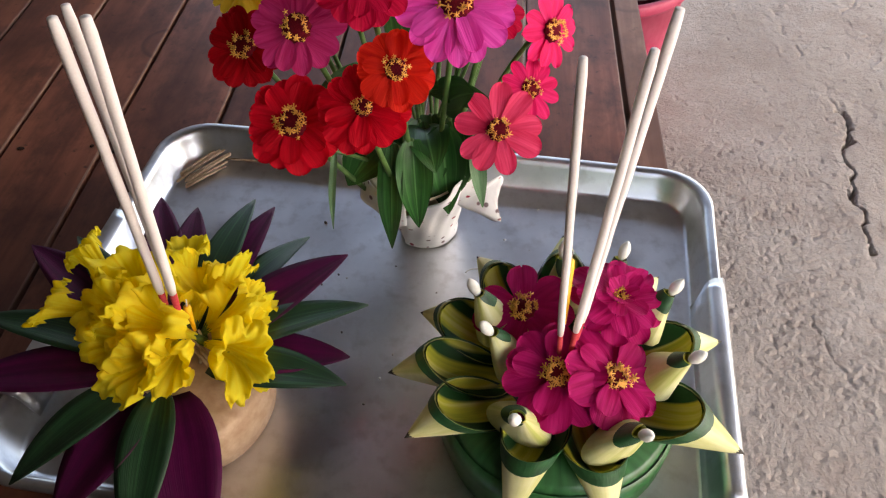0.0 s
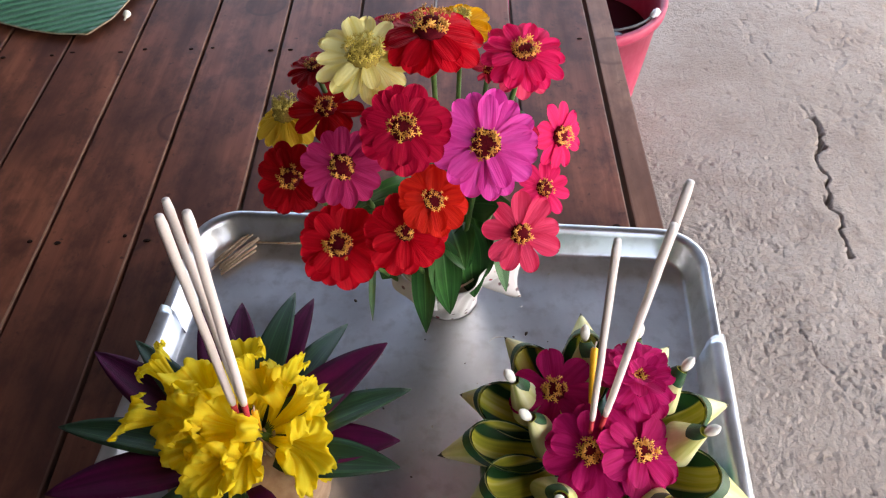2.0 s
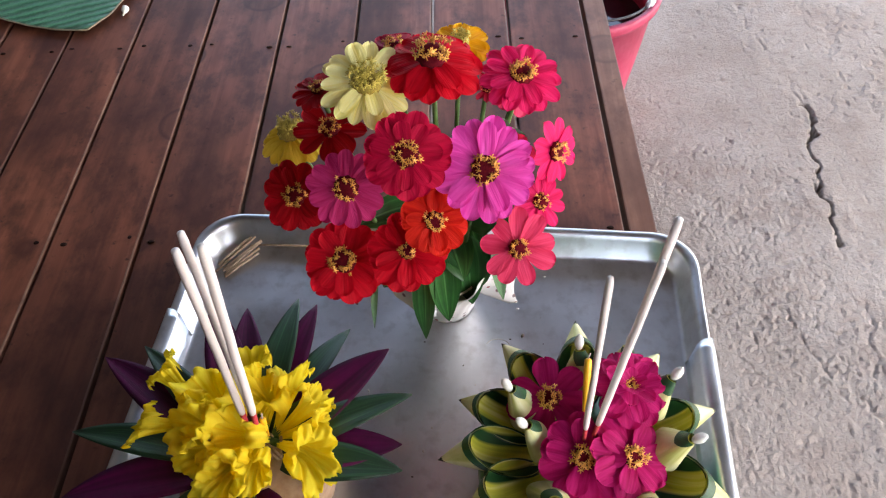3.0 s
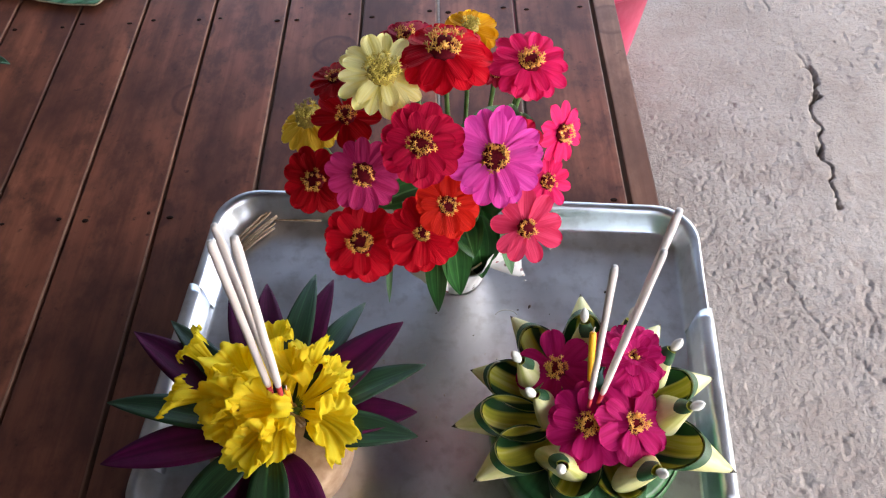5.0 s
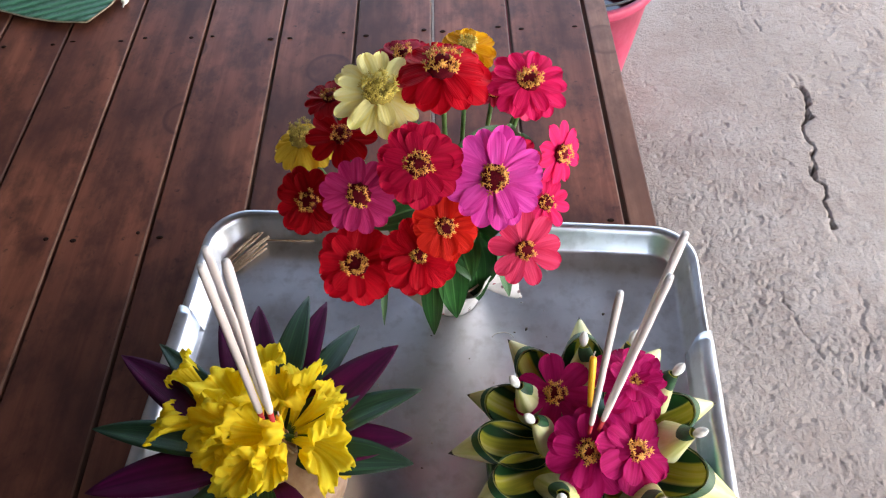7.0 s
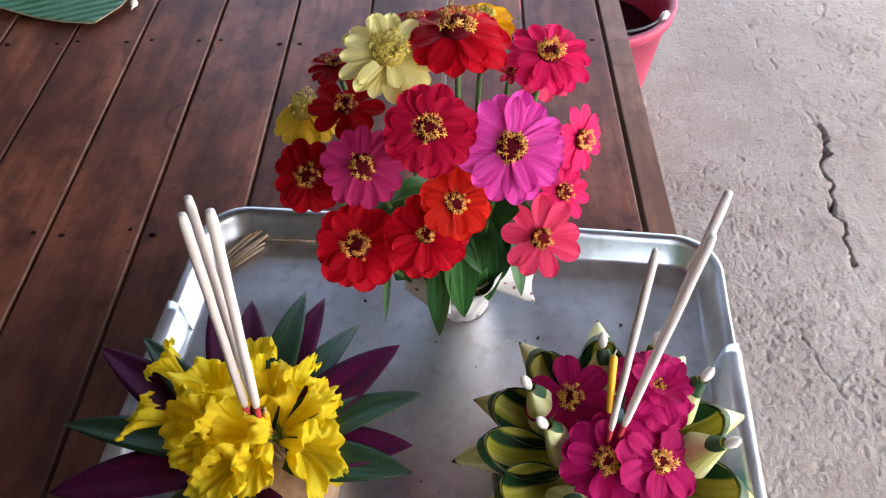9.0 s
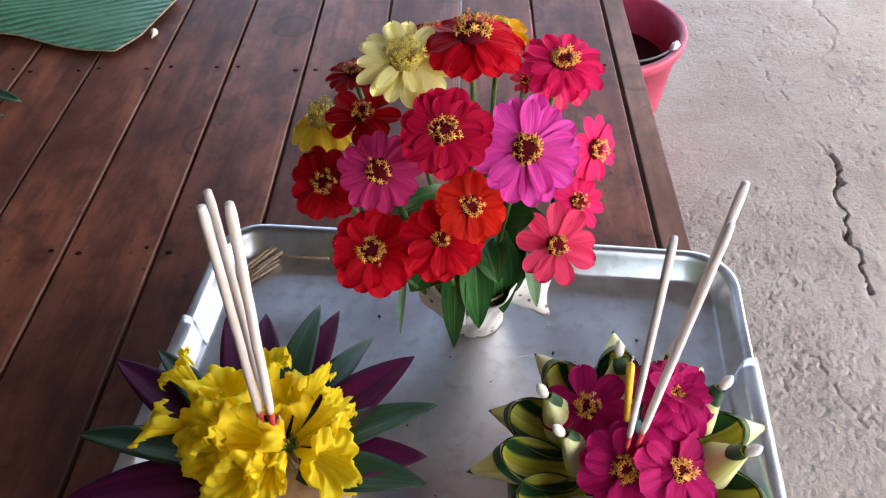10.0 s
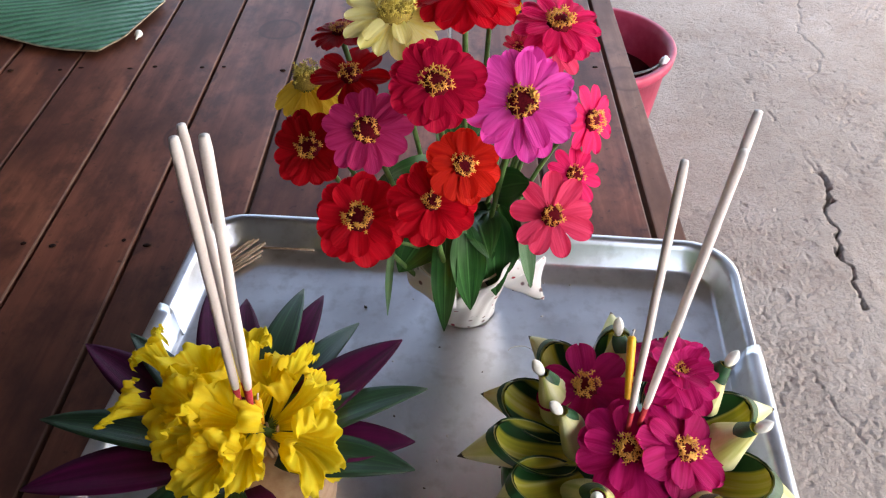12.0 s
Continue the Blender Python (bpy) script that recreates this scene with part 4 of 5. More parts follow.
def build_vase_leaves():
    rng = random.Random(2)
    spec = [  # root, tip, width, sag, material
        ((-0.006, 0.492, 0.178), (-0.008, 0.466, 0.088), 0.022, 0.012, FOLIAGE),
        ((0.010, 0.490, 0.184), (0.014, 0.472, 0.108), 0.028, 0.012, FOLIAGE),
        ((0.030, 0.514, 0.178), (0.036, 0.496, 0.100), 0.034, 0.012, FOLIAGE),
        ((-0.046, 0.478, 0.180), (-0.054, 0.466, 0.108), 0.0065, 0.012, FOLIAGE_PALE),
        ((-0.010, 0.512, 0.176), (-0.046, 0.500, 0.124), 0.038, 0.010, FOLIAGE),
        ((0.012, 0.522, 0.176), (0.000, 0.494, 0.122), 0.036, 0.010, FOLIAGE),
        ((0.036, 0.524, 0.178), (0.046, 0.502, 0.122), 0.034, 0.010, FOLIAGE),
        ((0.020, 0.530, 0.176), (0.026, 0.500, 0.128), 0.036, 0.012, FOLIAGE),
        ((0.056, 0.505, 0.170), (0.064, 0.488, 0.118), 0.013, 0.01, FOLIAGE_PALE),
        ((0.010, 0.520, 0.200), (-0.030, 0.470, 0.255), 0.028, 0.0, FOLIAGE),
        ((0.030, 0.525, 0.190), (0.055, 0.480, 0.235), 0.032, 0.012, FOLIAGE),
        ((0.020, 0.530, 0.200), (0.076, 0.510, 0.192), 0.018, 0.02, FOLIAGE),
        ((0.000, 0.530, 0.205), (-0.062, 0.500, 0.210), 0.030, 0.02, FOLIAGE),
        ((0.015, 0.525, 0.170), (0.028, 0.475, 0.165), 0.034, 0.02, FOLIAGE),
        ((-0.010, 0.525, 0.180), (-0.020, 0.478, 0.195), 0.030, 0.02, FOLIAGE),
        ((0.070, 0.545, 0.275), (0.074, 0.520, 0.262), 0.016, 0.01, CALYX),
        ((0.062, 0.545, 0.285), (0.060, 0.525, 0.268), 0.012, 0.01, CALYX),
        ((0.006, 0.545, 0.200), (-0.015, 0.600, 0.240), 0.028, 0.02, FOLIAGE),
        ((0.012, 0.560, 0.210), (0.060, 0.590, 0.240), 0.028, 0.02, FOLIAGE)]
    for a, b, w, sag, mat in spec:
        a, b = Vector(a), Vector(b)
        foot = CUP + Vector((rng.uniform(-0.01, 0.01), rng.uniform(-0.01, 0.01), 0.05))
        bm = bmesh.new()
        tube(bm, [p - a for p in bezier(foot, (foot + a) / 2 + Vector((0, 0, 0.01)), a, 7)], [0.0016] * 7, 6)
        lf = thing("zinnia_leaf", a, "green lance shaped zinnia leaf hanging over the paper cup" if b.z < a.z else "green zinnia leaf among the stems", "leaf", "leaves in the paper cup")
        leaf_part("blade", lf, a, mat, base=a, tip=b, width=w, sag=sag, fold=0.35, wave=0.15, blunt=0.8, bend=Vector((0, -0.008, 0)), hint=Vector((rng.uniform(-0.25, 0.25), -0.75, 0.6)).normalized())
        part("stalk", bm, STEM, lf)


build_vase_leaves()


# ---- the offering with yellow trumpet flowers ----
LC = Vector((-0.157, 0.352, TRAY_Z + 0.001))


def build_left_offering():
    kr = thing("floating_offering", LC, "banana trunk offering ringed by green and purple spear leaves", "offering")
    bm = bmesh.new()
    h = 0.050
    lathe(bm, [(0.0, 0.0), (0.060, 0.0), (0.0635, 0.002), (0.066, 0.02), (0.0655, h - 0.006), (0.063, h - 0.001), (0.05, h), (0.0, h)], 56, 0, lambda a, z: 1 + 0.012 * math.sin(3 * a + 1) + 0.006 * math.sin(7 * a + 40 * z))
    part("trunk_slice", bm, PITH, kr, "pale banana trunk slice")
    # tip, width, green or purple
    spec = [((-0.133, 0.514, 0.089), 0.031, 0), ((-0.115, 0.508, 0.087), 0.026, 1), ((-0.083, 0.489, 0.072), 0.029, 0),
            ((-0.042, 0.453, 0.093), 0.033, 1), ((-0.020, 0.411, 0.084), 0.030, 0), ((-0.028, 0.366, 0.079), 0.030, 1),
            ((-0.027, 0.343, 0.078), 0.036, 0), ((-0.108, 0.212, 0.040), 0.043, 1), ((-0.153, 0.222, 0.050), 0.038, 0), ((-0.208, 0.238, 0.060), 0.036, 1),
            ((-0.243, 0.257, 0.068), 0.033, 0), ((-0.309, 0.322, 0.082), 0.031, 1), ((-0.317, 0.380, 0.084), 0.030, 0),
            ((-0.310, 0.456, 0.082), 0.030, 1), ((-0.275, 0.467, 0.083), 0.026, 0), ((-0.222, 0.522, 0.078), 0.030, 1), ((-0.185, 0.510, 0.080), 0.028, 1)]
    for i, (tip, w, kind) in enumerate(spec):
        tip = Vector(tip)
        d = Vector((tip.x - LC.x, tip.y - LC.y, 0)).normalized()
        base = LC + d * 0.028 + Vector((0, 0, h + 0.011 + 0.0012 * (i % 3) + (0.004 if kind == 0 else 0.0)))
        ob = leaf_part("spear_leaf", kr, LC, SPEAR_PURPLE if kind else SPEAR_GREEN, "purple underside of a spear leaf" if kind else "dark green spear leaf",
                       base=base, tip=tip, width=w * (0.98 if kind == 0 else 1.28), sag=0.018 if kind == 0 else 0.013, fold=0.2, n=14, blunt=0.8)
        so = ob.modifiers.new("thickness", "SOLIDIFY")
        so.thickness = 0.0008
    # stub of stalks in the middle
    bm = bmesh.new()
    rng = random.Random(4)
    for k in range(9):
        a = rng.uniform(0, 6.28)
        f = Vector((0.019 + 0.006 * math.cos(a), 0.013 + 0.006 * math.sin(a), h))
        tube(bm, [f, f + Vector((rng.uniform(-0.008, 0.008), rng.uniform(-0.008, 0.004), 0.035))], [0.0014, 0.001], 6)
    part("stalk_stubs", bm, TWIG, kr, "thin brown flower stalks")


build_left_offering()


def trumpet_flower(base, mouth, seed, face, size=1.0):
    """A soft yellow trumpet: narrow pleated tube opening to five broad ruffled, crumpled lobes."""
    rng = random.Random(seed)
    base, mouth, face = Vector(base), Vector(mouth), Vector(face).normalized()
    L = (mouth - base).length
    tf = thing("trumpet_flower", mouth, "yellow ruffled trumpet flower on the offering", "flower", "yellow trumpet flowers")
    spine = bezier(base, mouth - face * L * 0.5, mouth, 13)
    ph, ph2, ph3 = (rng.uniform(0, 6.28) for _ in range(3))
    off = Vector((rng.uniform(0, 50), rng.uniform(0, 50), rng.uniform(0, 50)))
    curl = [rng.uniform(-0.009, 0.009) for _ in range(5)]
    reach = [rng.uniform(0.80, 1.18) for _ in range(5)]
    squash, lip = rng.uniform(0.62, 0.92), rng.uniform(0.003, 0.008)
    rows, sides, n = [], 84, 30
    for i in range(n + 1):
        s = i / n
        t = min(1.0, s / 0.55)
        k = t * 12
        i0 = min(11, int(k))
        p = spine[i0].lerp(spine[i0 + 1], k - i0)
        d = (spine[i0 + 1] - spine[i0]).normalized().lerp(face, t).normalized()
        _, sx, sy = frame_along(d, Vector((0.31, 0.2, 0.9)))
        f = max(0.0, (s - 0.52) / 0.48)
        r0 = size * (0.0024 + 0.0022 * min(1.0, t / 0.4) + 0.0068 * t ** 2.4)
        row = []
        for j in range(sides):
            a = 2 * math.pi * j / sides
            turn = (2.5 * a + ph) / math.pi
            which = int(math.floor(turn + 0.5)) % 5
            lobe = abs(math.cos(math.pi * turn)) ** 0.6
            u = Vector((math.cos(a), math.sin(a), 0))
            nz = noise.noise(u * 1.6 + Vector((0, 0, 1.6 * s)) + off)
            nz2 = noise.noise(u * 4.5 + Vector((0, 0, 4.0 * s)) + off)
            nz3 = noise.noise(u * 11.0 + Vector((0, 0, 6.0 * s)) + off)
            r = r0 * (1 + 0.10 * t * (1 - f) * math.cos(10 * a + ph2) + 0.14 * nz2)
            r += size * f * (0.0060 + 0.0098 * lobe * reach[which] + 0.0040 * nz + 0.0026 * nz2) * (1.12 - 0.24 * f)
            ax = size * (0.0065 * math.sin(2.6 * f) - 0.0045 * f * f * lobe + curl[which] * lobe * f * f + lip * f * math.cos(a - ph3) + 0.010 * f * nz)
            ax += size * f ** 1.4 * (0.0016 * math.sin(9 * a + ph3 + 6 * nz) + 0.0075 * nz2 + 0.0062 * f * nz3)
            row.append(p + sx * (r * math.cos(a) * (1 - (1 - squash) * f)) + sy * (r * math.sin(a)) + d * ax - mouth)
        rows.append(row)
    bm = bmesh.new()
    grid(bm, rows, True)
    part("corolla", bm, TRUMPET, tf)
    bm = bmesh.new()
    ax = (spine[1] - spine[0]).normalized()
    tube(bm, [base - ax * 0.014 - mouth, base - ax * 0.003 - mouth, base + ax * 0.007 - mouth], [0.0010, 0.0024 * size, 0.0030 * size], 10)
    part("calyx", bm, CALYX, tf)


for k, (b, m, f, s) in enumerate((
        ((-0.135, 0.374, 0.094), (-0.125, 0.414, 0.110), (0.15, 0.85, 0.50), 1.00),
        ((-0.133, 0.371, 0.094), (-0.101, 0.395, 0.106), (0.72, 0.50, 0.45), 1.00),
        ((-0.132, 0.368, 0.093), (-0.095, 0.374, 0.099), (0.90, 0.05, 0.40), 0.95),
        ((-0.132, 0.362, 0.093), (-0.100, 0.345, 0.102), (0.50, -0.62, 0.60), 1.22),
        ((-0.143, 0.376, 0.096), (-0.143, 0.398, 0.114), (-0.05, 0.20, 0.95), 1.00),
        ((-0.150, 0.385, 0.098), (-0.159, 0.424, 0.119), (-0.10, 0.50, 0.80), 0.85),
        ((-0.192, 0.384, 0.110), (-0.229, 0.413, 0.129), (-0.70, 0.55, 0.45), 0.85),
        ((-0.196, 0.375, 0.112), (-0.237, 0.366, 0.124), (-0.90, -0.12, 0.42), 0.82),
        ((-0.165, 0.376, 0.100), (-0.181, 0.388, 0.140), (-0.15, 0.20, 0.95), 1.18),
        ((-0.165, 0.366, 0.100), (-0.193, 0.362, 0.133), (-0.40, -0.10, 0.90), 1.18),
        ((-0.160, 0.360, 0.100), (-0.191, 0.343, 0.119), (-0.45, -0.45, 0.75), 1.05),
        ((-0.150, 0.360, 0.100), (-0.169, 0.328, 0.110), (-0.25, -0.65, 0.70), 1.12),
        ((-0.145, 0.360, 0.098), (-0.147, 0.332, 0.104), (0.10, -0.75, 0.60), 1.00),
        ((-0.138, 0.363, 0.098), (-0.160, 0.353, 0.129), (-0.35, -0.35, 0.85), 1.10))):
    trumpet_flower(b, m, 30 + k, f, s)


# ---- incense sticks and candles ----
def incense(foot, tip, r, red, group, label, seed, start=0.0):
    """Red foot, then the thicker pale coated length."""
    rng = random.Random(seed)
    foot, tip = Vector(foot), Vector(tip)
    st = thing("incense_stick", foot, label, "incense stick", group)
    d = tip - foot
    bm = bmesh.new()
    tube(bm, [Vector((0, 0, 0)), d * red], [r * 0.55, r * 0.8], 10)
    part("stick_foot", bm, RED_PAPER, st, "red dyed foot")
    bm = bmesh.new()
    pts, rad = [], []
    for k in range(26):
        s = red - 0.004 + (1 - red + 0.004) * k / 25
        w = Vector((noise.noise(Vector((s * 5, seed, 0))), noise.noise(Vector((s * 5, seed, 9))), 0)) * 0.0007
        pts.append(d * s + w * (1 - abs(2 * s - 1)))
        rad.append(r * (1 + 0.05 * noise.noise(Vector((s * 22, seed * 3, 4)))) * (0.80 if k == 0 else 1.0))
    rad[-1] *= 0.82
    tube(bm, pts, rad, 14)
    part("coating", bm, INCENSE, st)


LG, RG = "incense sticks in the yellow offering", "incense sticks in the folded leaf offering"
incense((-0.150, 0.362, 0.118), (-0.1335, 0.355, 0.3625), 0.0031, 0.145, LG, "pale thick incense stick with red foot among yellow flowers", 1)
incense((-0.142, 0.360, 0.118), (-0.1200, 0.359, 0.361), 0.0033, 0.150, LG, "pale thick incense stick with red foot among yellow flowers", 2)
incense((-0.145, 0.367, 0.118), (-0.1345, 0.370, 0.360), 0.0028, 0.140, LG, "pale thin incense stick with red foot among yellow flowers", 3)
incense((0.1205, 0.346, 0.112), (0.1030, 0.322, 0.373), 0.0023, 0.17, RG, "pale incense stick with red foot among wine zinnias", 4)
incense((0.1285, 0.352, 0.112), (0.1460, 0.361, 0.373), 0.0027, 0.17, RG, "pale incense stick with red foot among wine zinnias", 5)
incense((0.1265, 0.348, 0.112), (0.1330, 0.334, 0.370), 0.0025, 0.17, RG, "pale incense stick with red foot among wine zinnias", 6)


def candle(foot, tip, r, label):
    foot, tip = Vector(foot), Vector(tip)
    ca = thing("candle", foot, label, "candle")
    bm = bmesh.new()
    d = tip - foot
    tube(bm, [d * s for s in (0, 0.3, 0.6, 0.92, 0.985, 1.0)], [r * 0.5, r * 0.62, r * 0.88, r, r * 0.9, r * 0.55], 14)
    part("wax", bm, CANDLE, ca)
    bm = bmesh.new()
    tube(bm, [d, d + Vector((0.001, 0.001, 0.006))], [0.0007, 0.0006], 6)
    part("wick", bm, DRY_FIBRE, ca)


candle((0.1215, 0.352, 0.112), (0.1245, 0.395, 0.168), 0.0031, "thin yellow wax candle beside incense sticks")
candle((-0.1375, 0.364, 0.105), (-0.1378, 0.367, 0.130), 0.0026, "thin yellow wax candle behind incense sticks")


# ---- the offering with folded leaf cones ----
RC = Vector((0.124, 0.352, TRAY_Z + 0.001))


def cone_rows(rm, L, flat=0.8, back=0.5, bulge=0.0, shrink=0.0, n=12, sides=28, s0=0.0, s1=1.0):
    """Rings of an open cone along x: oblique mouth at 0, tip at L; local z is up."""
    rows = []
    for i in range(n + 1):
        s = s0 + (s1 - s0) * i / n
        row = []
        for j in range(sides):
            a = 2 * math.pi * j / sides
            up = math.sin(a)
            x = s * L + (1 - s) * rm * back * up * 1.3
            r = (rm - shrink) * ((1 - s) ** 0.92 if not bulge else math.sqrt(max(0.0, 1 - s ** (1.6 + bulge))))
            r = max(r, 0.0003)
            row.append(Vector((x, r * math.cos(a), r * flat * up - 0.004 * s)))
        rows.append(row)
    return rows


def build_right_offering():
    kr = thing("floating_offering", RC, "offering of folded striped leaf cones on a green wrapped base", "offering")
    h = 0.066
    rng = random.Random(6)
    bm = bmesh.new()
    lathe(bm, [(0.0, 0.0), (0.078, 0.0), (0.081, 0.003), (0.083, 0.03), (0.082, h - 0.005), (0.078, h), (0.0, h)], 60, 0, lambda a, z: 1 + 0.008 * math.sin(5 * a) + 0.012 * math.sin(2 * a + 30 * z))
    part("wrapped_base", bm, BANANA, kr, "base wrapped in green banana leaf")
    for zz in (0.040,):
        bm = bmesh.new()
        lathe(bm, [(0.0835, zz - 0.012), (0.0862, zz - 0.010), (0.0858, zz + 0.018), (0.0835, zz + 0.020)], 60, 0, lambda a, z: 1 + 0.008 * math.sin(5 * a) + 0.012 * math.sin(2 * a + 30 * z))
        part("leaf_strip", bm, BANANA, kr, "strip of banana leaf round the base")
    # outer cones: angle, tip radius, tip height, mouth radius
    spec = [(15, 0.119, 0.103, 0.027), (48, 0.114, 0.107, 0.025), (88, 0.114, 0.116, 0.027), (122, 0.119, 0.102, 0.027), (155, 0.114, 0.095, 0.027),
            (183, 0.121, 0.097, 0.029), (209, 0.118, 0.100, 0.029), (250, 0.106, 0.058, 0.028), (290, 0.104, 0.056, 0.029), (335, 0.128, 0.100, 0.031)]
    for ang, R, tz, rm in spec:
        rm *= 0.76
        slant = 0.62 if 240 < ang < 300 else 1.02    # how far the upper rim is cut back towards the tip
        a = radians(ang)
        d = Vector((math.cos(a), math.sin(a), 0))
        mouth = d * (0.054 if 240 < ang < 300 else 0.064) + Vector((0, 0, 0.104 - RC.z + (0.004 if ang in (52, 121, 184, 250) else -0.003)))
        tip = d * R + Vector((0, 0, tz - RC.z))
        ax = tip - mouth
        L = ax.length
        ex, ey, ez = frame_along(ax)
        M = Matrix((ex, -ey, ez)).transposed().to_4x4()
        M.translation = mouth
        M = M @ Matrix.Rotation(rng.uniform(-0.25, 0.25), 4, "X")
        bm = bmesh.new()
        plan = lambda p: (p.y / rm * 0.5 + 0.5, p.x / L)
        grid(bm, cone_rows(rm, L, 0.86, slant, s1=0.88), True, True, 0)
        grid(bm, cone_rows(rm, L, 0.86, slant, s1=0.85, shrink=0.0009), True, True, 1, plan=plan)
        # overlapping inner fold, seen in the mouth
        rim = cone_rows(rm - 0.0012, L, 0.86, slant, n=1, s0=0.02, s1=0.06)[0]
        mid = sum(rim, Vector()) / len(rim)
        plug = [[mid + (p - mid) * q + Vector((0.20 * L, 0, -0.22 * rm)) * (1 - q * q) for p in rim] for q in (1.0, 0.85, 0.65, 0.4, 0.12, 0.01)]
        grid(bm, plug, True, True, 1, plan=plan)
        bm.transform(M)
        cone = part("leaf_cone", bm, (CREAM_LEAF, CONE_INSIDE), kr, "folded cone of cream and striped green leaf")
        bm = bmesh.new()
        rows = cone_rows(rm + 0.0009, L, 0.86, slant, n=4, s0=-0.015, s1=0.20)
        rows = [[M @ r[q % 28] for q in range(-4, 19)] for r in rows]
        grid(bm, rows)
        part("band", bm, BAND_LEAF, cone, "dark green leaf edge round the mouth")
        bm = bmesh.new()
        rows = cone_rows(rm + 0.0003, L, 0.86, slant, n=5, s0=0.86, s1=1.0, sides=14)
        grid(bm, [[M @ p for p in r] for r in rows], True)
        part("tip", bm, TIP_DARK, cone, "dark dried tip")
    # inner pouches with a bud each: bud place
    buds = [(0.062, 0.387, 0.140), (0.072, 0.355, 0.138), (0.091, 0.291, 0.136), (0.168, 0.286, 0.136), (0.203, 0.337, 0.145), (0.197, 0.392, 0.145), (0.166, 0.425, 0.142), (0.124, 0.426, 0.139)]
    for b in buds:
        b = Vector(b) - RC
        d = Vector((b.x, b.y, 0)).normalized()
        rr = Vector((b.x, b.y, 0)).length
        side = Vector((-d.y, d.x, 0))
        low = d * (rr - 0.021) + side * rng.uniform(-0.008, 0.008) + Vector((0, 0, b.z - 0.044))
        ax = b - d * 0.004 + Vector((0, 0, -0.002)) - low
        wide = 0.0215 if b.y < -0.05 else 0.0170
        twist = rng.uniform(0, 6.28)

        def ring(q, grow, a0, a1, count, close):
            r = (1.18 - 0.92 * q ** 1.25) * math.sqrt(min(1.0, 0.12 + 5.0 * q))
            out_dir = ax.cross(side).normalized()
            row = []
            for k in range(count):
                a = a0 + (a1 - a0) * k / (count if close else count - 1)
                w = 1 + 0.05 * math.sin(3 * a + twist) + 0.04 * math.sin(2 * a + 5 * q)
                row.append(low + ax * q + side * ((wide * r + grow) * w * math.cos(a)) + out_dir * ((0.0125 * r + grow) * w * math.sin(a)))
            return row

        bm = bmesh.new()
        grid(bm, [ring(q / 14, 0, 0, 2 * math.pi, 32, True) for q in range(15)], True, True, 0)
        grid(bm, [ring(q / 14, -0.0009, 0, 2 * math.pi, 32, True) for q in range(15)], True, True, 1)
        pouch = part("leaf_pouch", bm, (CREAM_LEAF, STRIPED_LEAF), kr, "small pouch of cream folded leaf")
        bm = bmesh.new()
        a0 = rng.uniform(-0.6, 2.4)
        grid(bm, [ring(0.74 + 0.27 * q / 6, 0.0006, a0 - 0.9 * q / 6, a0 + 2.2 + 1.6 * q / 6, 20, False) for q in range(7)])
        part("green_collar", bm, BAND_LEAF, pouch, "dark green leaf collar round the bud")
        bm = bmesh.new()
        out = (d * 0.55 + Vector((0, 0, 0.83))).normalized()
        pts = [b - out * 0.005 + out * 0.0145 * s for s in (0, 0.12, 0.3, 0.5, 0.7, 0.88, 1.0)]
        tube(bm, pts, [0.0016, 0.0028, 0.0037, 0.0041, 0.0036, 0.0022, 0.0006], 14)
        part("jasmine_bud", bm, BUD_WHITE, pouch, "white jasmine bud")


build_right_offering()
ZG = "wine zinnias on the folded leaf offering"
zinnia((0.118, 0.329, 0.133), (-0.05, -0.20, 0.97), 0.0362, "wine", "wine magenta zinnia bloom on the offering", ZG, ((10, 1.0, 0.02, 0.62), (4, 0.86, 0.14, 0.58)), 0.25, 0.14, 20, seed=41)
zinnia((0.158, 0.330, 0.131), (0.36, -0.18, 0.92), 0.0360, "wine", "wine magenta zinnia bloom on the offering", ZG, ((9, 1.0, 0.02, 0.64), (4, 0.84, 0.16, 0.58)), 0.24, 0.14, 17, seed=42)
zinnia((0.095, 0.382, 0.131), (-0.22, -0.16, 0.95), 0.0362, "wine", "wine magenta zinnia bloom with separate petals", ZG, ((7, 1.04, 0.03, 0.60),), 0.24, 0.13, 16, seed=43)
zinnia((0.160, 0.383, 0.148), (0.15, -0.10, 0.97), 0.0345, "wine", "double wine magenta zinnia bloom", ZG, ((9, 1.0, -0.10, 0.62), (8, 0.88, 0.15, 0.62), (7, 0.70, 0.42, 0.6), (6, 0.5, 0.7, 0.6)), 0.15, 0.15, 9, seed=44)


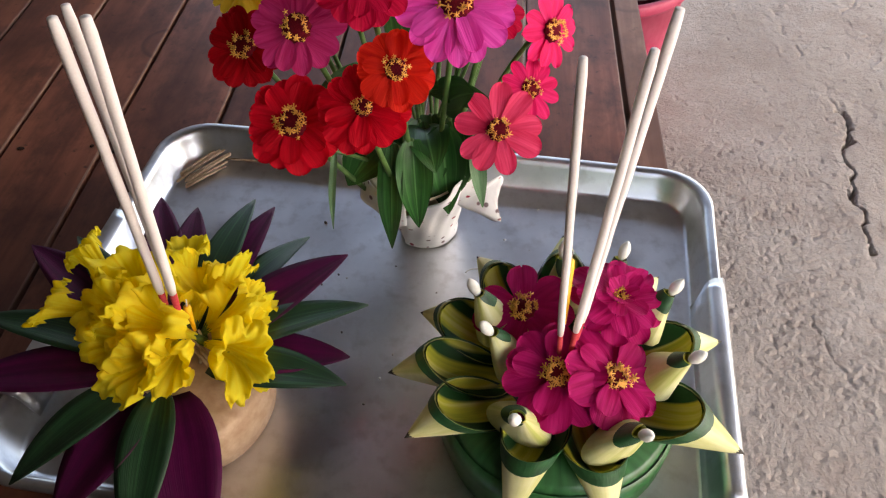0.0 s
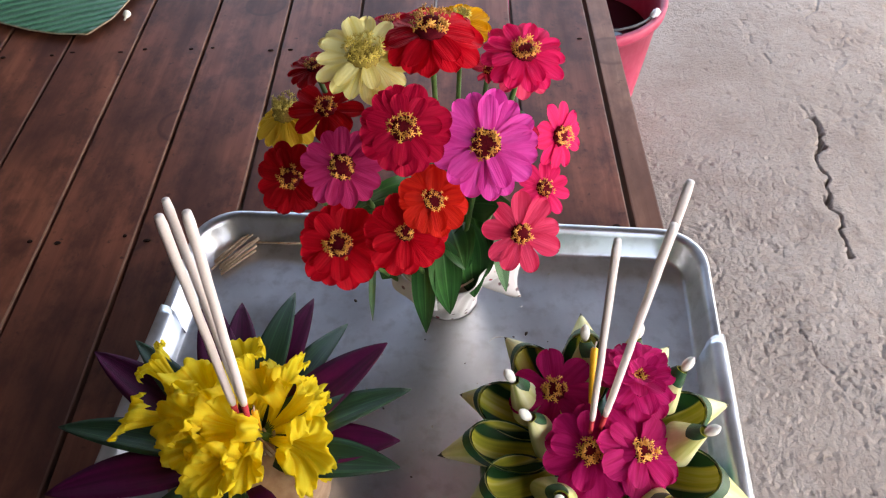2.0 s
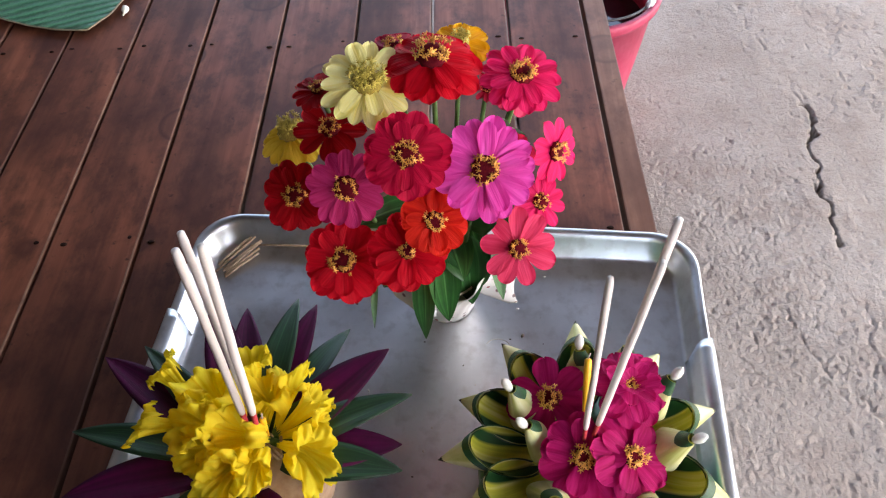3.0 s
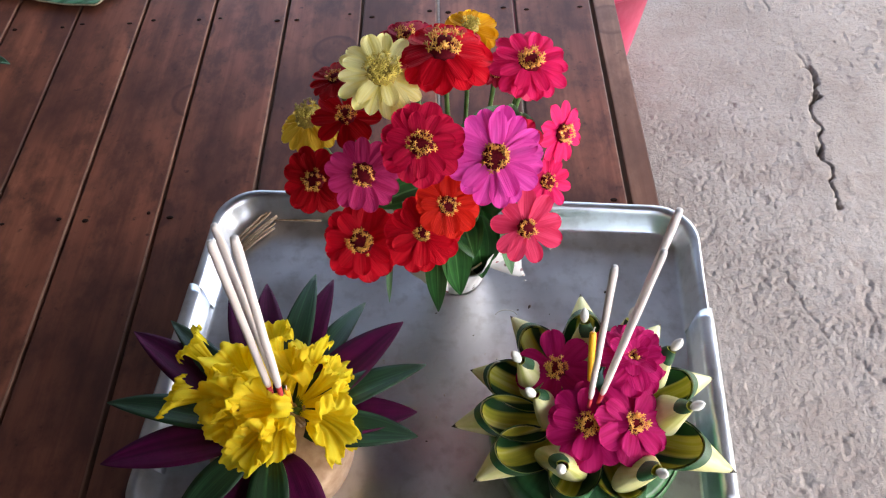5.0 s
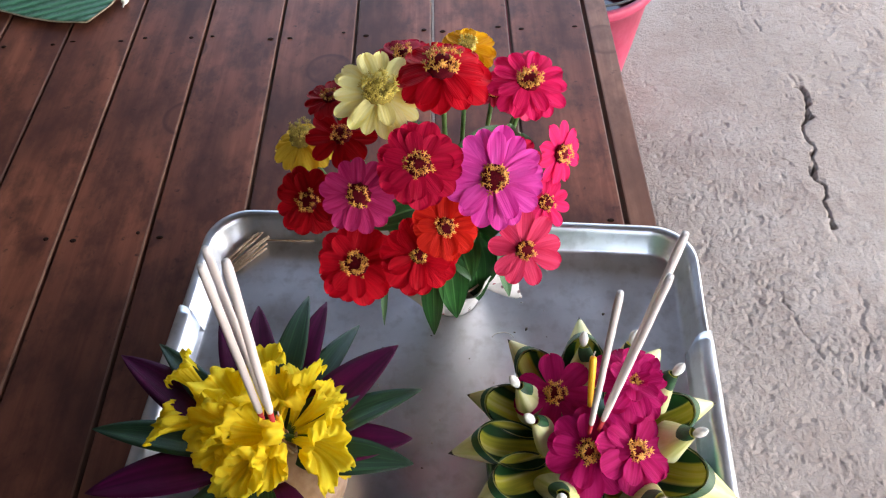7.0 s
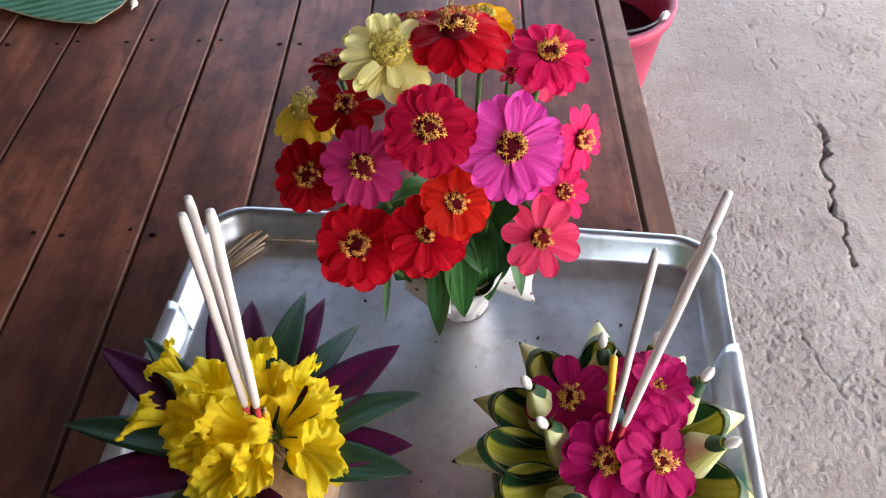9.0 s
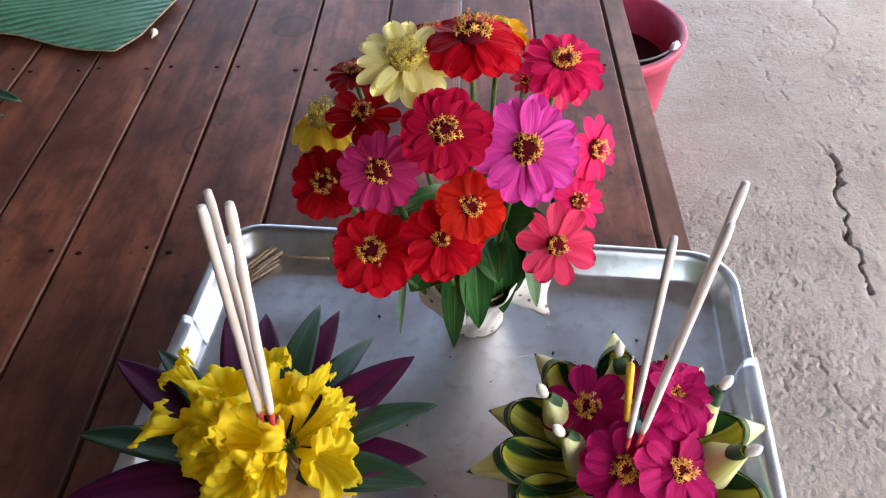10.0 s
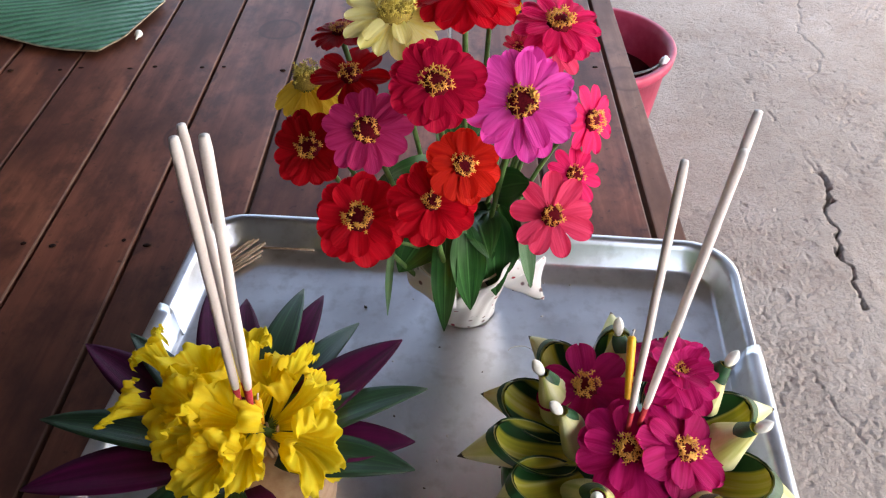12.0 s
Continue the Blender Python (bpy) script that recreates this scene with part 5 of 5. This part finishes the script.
# ---- things on the table and crumbs in the tray ----
def build_banana_leaf():
    at = Vector((-0.62, 1.24, 0.0))
    bl = thing("banana_leaf", at, "cut piece of green banana leaf lying on the plank table", "leaf")
    edge = [(-0.86, 1.148), (-0.72, 1.134), (-0.646, 1.106), (-0.60, 1.094), (-0.547, 1.088), (-0.520, 1.130), (-0.503, 1.20), (-0.490, 1.252)]
    bm = bmesh.new()
    rows = []
    n, k = 26, 60
    for i in range(n + 1):
        s = i / n
        row = []
        for j in range(k + 1):
            t = j / k * (len(edge) - 1)
            q = min(len(edge) - 2, int(t))
            x, y = [edge[q][c] + (edge[q + 1][c] - edge[q][c]) * (t - q) for c in (0, 1)]
            x2, y2 = -0.95 + 0.33 * j / k, 1.33 + 0.10 * j / k
            px, py = x + (x2 - x) * s, y + (y2 - y) * s
            z = 0.006 + 0.010 * math.sin(math.pi * min(1, s * 1.4)) + 0.004 * math.sin(13 * px) + 0.004 * max(0, 1 - s * 8)
            row.append(Vector((px, py, z)) - at)
        rows.append(row)
    grid(bm, rows)
    ob = part("blade", bm, BANANA_TOP, bl)
    so = ob.modifiers.new("thickness", "SOLIDIFY")
    so.thickness = 0.0009
    bm = bmesh.new()
    tube(bm, [p + Vector((0, 0, 0.0006)) for p in rows[0]], [0.0013] * len(rows[0]), 6)
    part("rim", bm, DRIED_RIM, bl, "pale dried leaf rim")


def banana_top():
    m, nt, b = node_mat("blue green banana leaf", 0.38, 0, 0.5)
    v = coords(nt, "Object", (1, 1, 1))
    w = nt.nodes.new("ShaderNodeTexWave")
    w.wave_type, w.bands_direction = "BANDS", "Y"
    mp = nt.nodes.new("ShaderNodeMapping")
    mp.inputs["Rotation"].default_value = (0, 0, radians(-21))
    nt.links.new(v, mp.inputs["Vector"])
    nt.links.new(mp.outputs[0], w.inputs["Vector"])
    for key, val in (("Scale", 21.0), ("Distortion", 1.5), ("Detail", 3.0), ("Detail Scale", 6.0)):
        w.inputs[key].default_value = val
    a = noise_tex(nt, v, 9, 4)
    c = ramp(nt, w.outputs["Fac"], [(0.25, (0.022, 0.11, 0.058)), (0.8, (0.105, 0.30, 0.185))])
    c = blend(nt, ramp(nt, a, [(0.4, (0, 0, 0)), (0.7, (0.6,) * 3)]), c, (0.12, 0.30, 0.20))
    put_color(nt, b, c)
    bump(nt, b, w.outputs["Fac"], 0.8, 0.003)
    return m


BANANA_TOP = banana_top()
DRIED_RIM = plain_mat("dried leaf rim", (0.26, 0.20, 0.13), (0.45, 0.38, 0.26), 200, 0.7)
build_banana_leaf()


def build_loose():
    bm = bmesh.new()
    tube(bm, [(0.0, -0.010, 0.0), (0.001, -0.004, 0.0008), (0.0, 0.002, 0.0012), (0, 0.008, 0.001), (0, 0.0125, 0.0005)], [0.0016, 0.0018, 0.0052, 0.0060, 0.0012], 12)
    ob = part("jasmine_bud", bm, BUD_WHITE)
    ob.location = (-0.502, 1.138, 0.0055)
    tagged(ob, "single white jasmine bud lying on the table", "flower bud")
    # a dark leaf at the table's far side
    for k, (a, b, w) in enumerate((((-0.79, 1.00, 0.012), (-0.642, 0.958, 0.006), 0.028), ((-0.81, 0.95, 0.012), (-0.654, 0.925, 0.006), 0.026))):
        a, b = Vector(a), Vector(b)
        lf = leaf_part("spear_leaf", None, a, SPEAR_GREEN, "", base=a, tip=b, width=w, sag=0.014, fold=0.3)
        lf.location = a
        tagged(lf, "loose dark green spear leaf lying on the table", "leaf", "loose leaves on the table")
        so = lf.modifiers.new("thickness", "SOLIDIFY")
        so.thickness = 0.0008
    bm = bmesh.new()
    pts = [Vector((0.012 * math.cos(t), 0.008 * math.sin(t), 0)) for t in (0.2 + 2.6 * i / 12 for i in range(13))]
    tube(bm, pts, [0.0005] * 13, 6)
    ob = part("dry_fibre", bm, DRY_FIBRE)
    ob.location = (0.062, 0.500, TRAY_Z + 0.0018)
    tagged(ob, "thin curled pale fibre lying in the tray", "fibre")
    rng = random.Random(9)
    spots = [(-0.088, 0.557), (0.172, 0.528), (0.088, 0.512), (0.15, 0.47)] + [(rng.uniform(-0.08, 0.2), rng.uniform(0.36, 0.60)) for _ in range(46)]
    for i, (x, y) in enumerate(spots):
        bm = bmesh.new()
        bmesh.ops.create_icosphere(bm, subdivisions=1, radius=0.0016 if i < 4 else rng.uniform(0.0005, 0.0011))
        for v in bm.verts:
            v.co = Vector((v.co.x * rng.uniform(0.8, 2.2), v.co.y, v.co.z * 0.6))
        ob = part("crumb", bm, CRUMB if i % 5 in (1, 3) or i < 4 else DRY_FIBRE)
        ob.matrix_basis = pose(x, y, TRAY_Z + 0.0012, 0, 0, rng.uniform(0, 180))
        tagged(ob, "tiny dry plant crumb lying in the tray", "crumb", "crumbs in the tray")


build_loose()
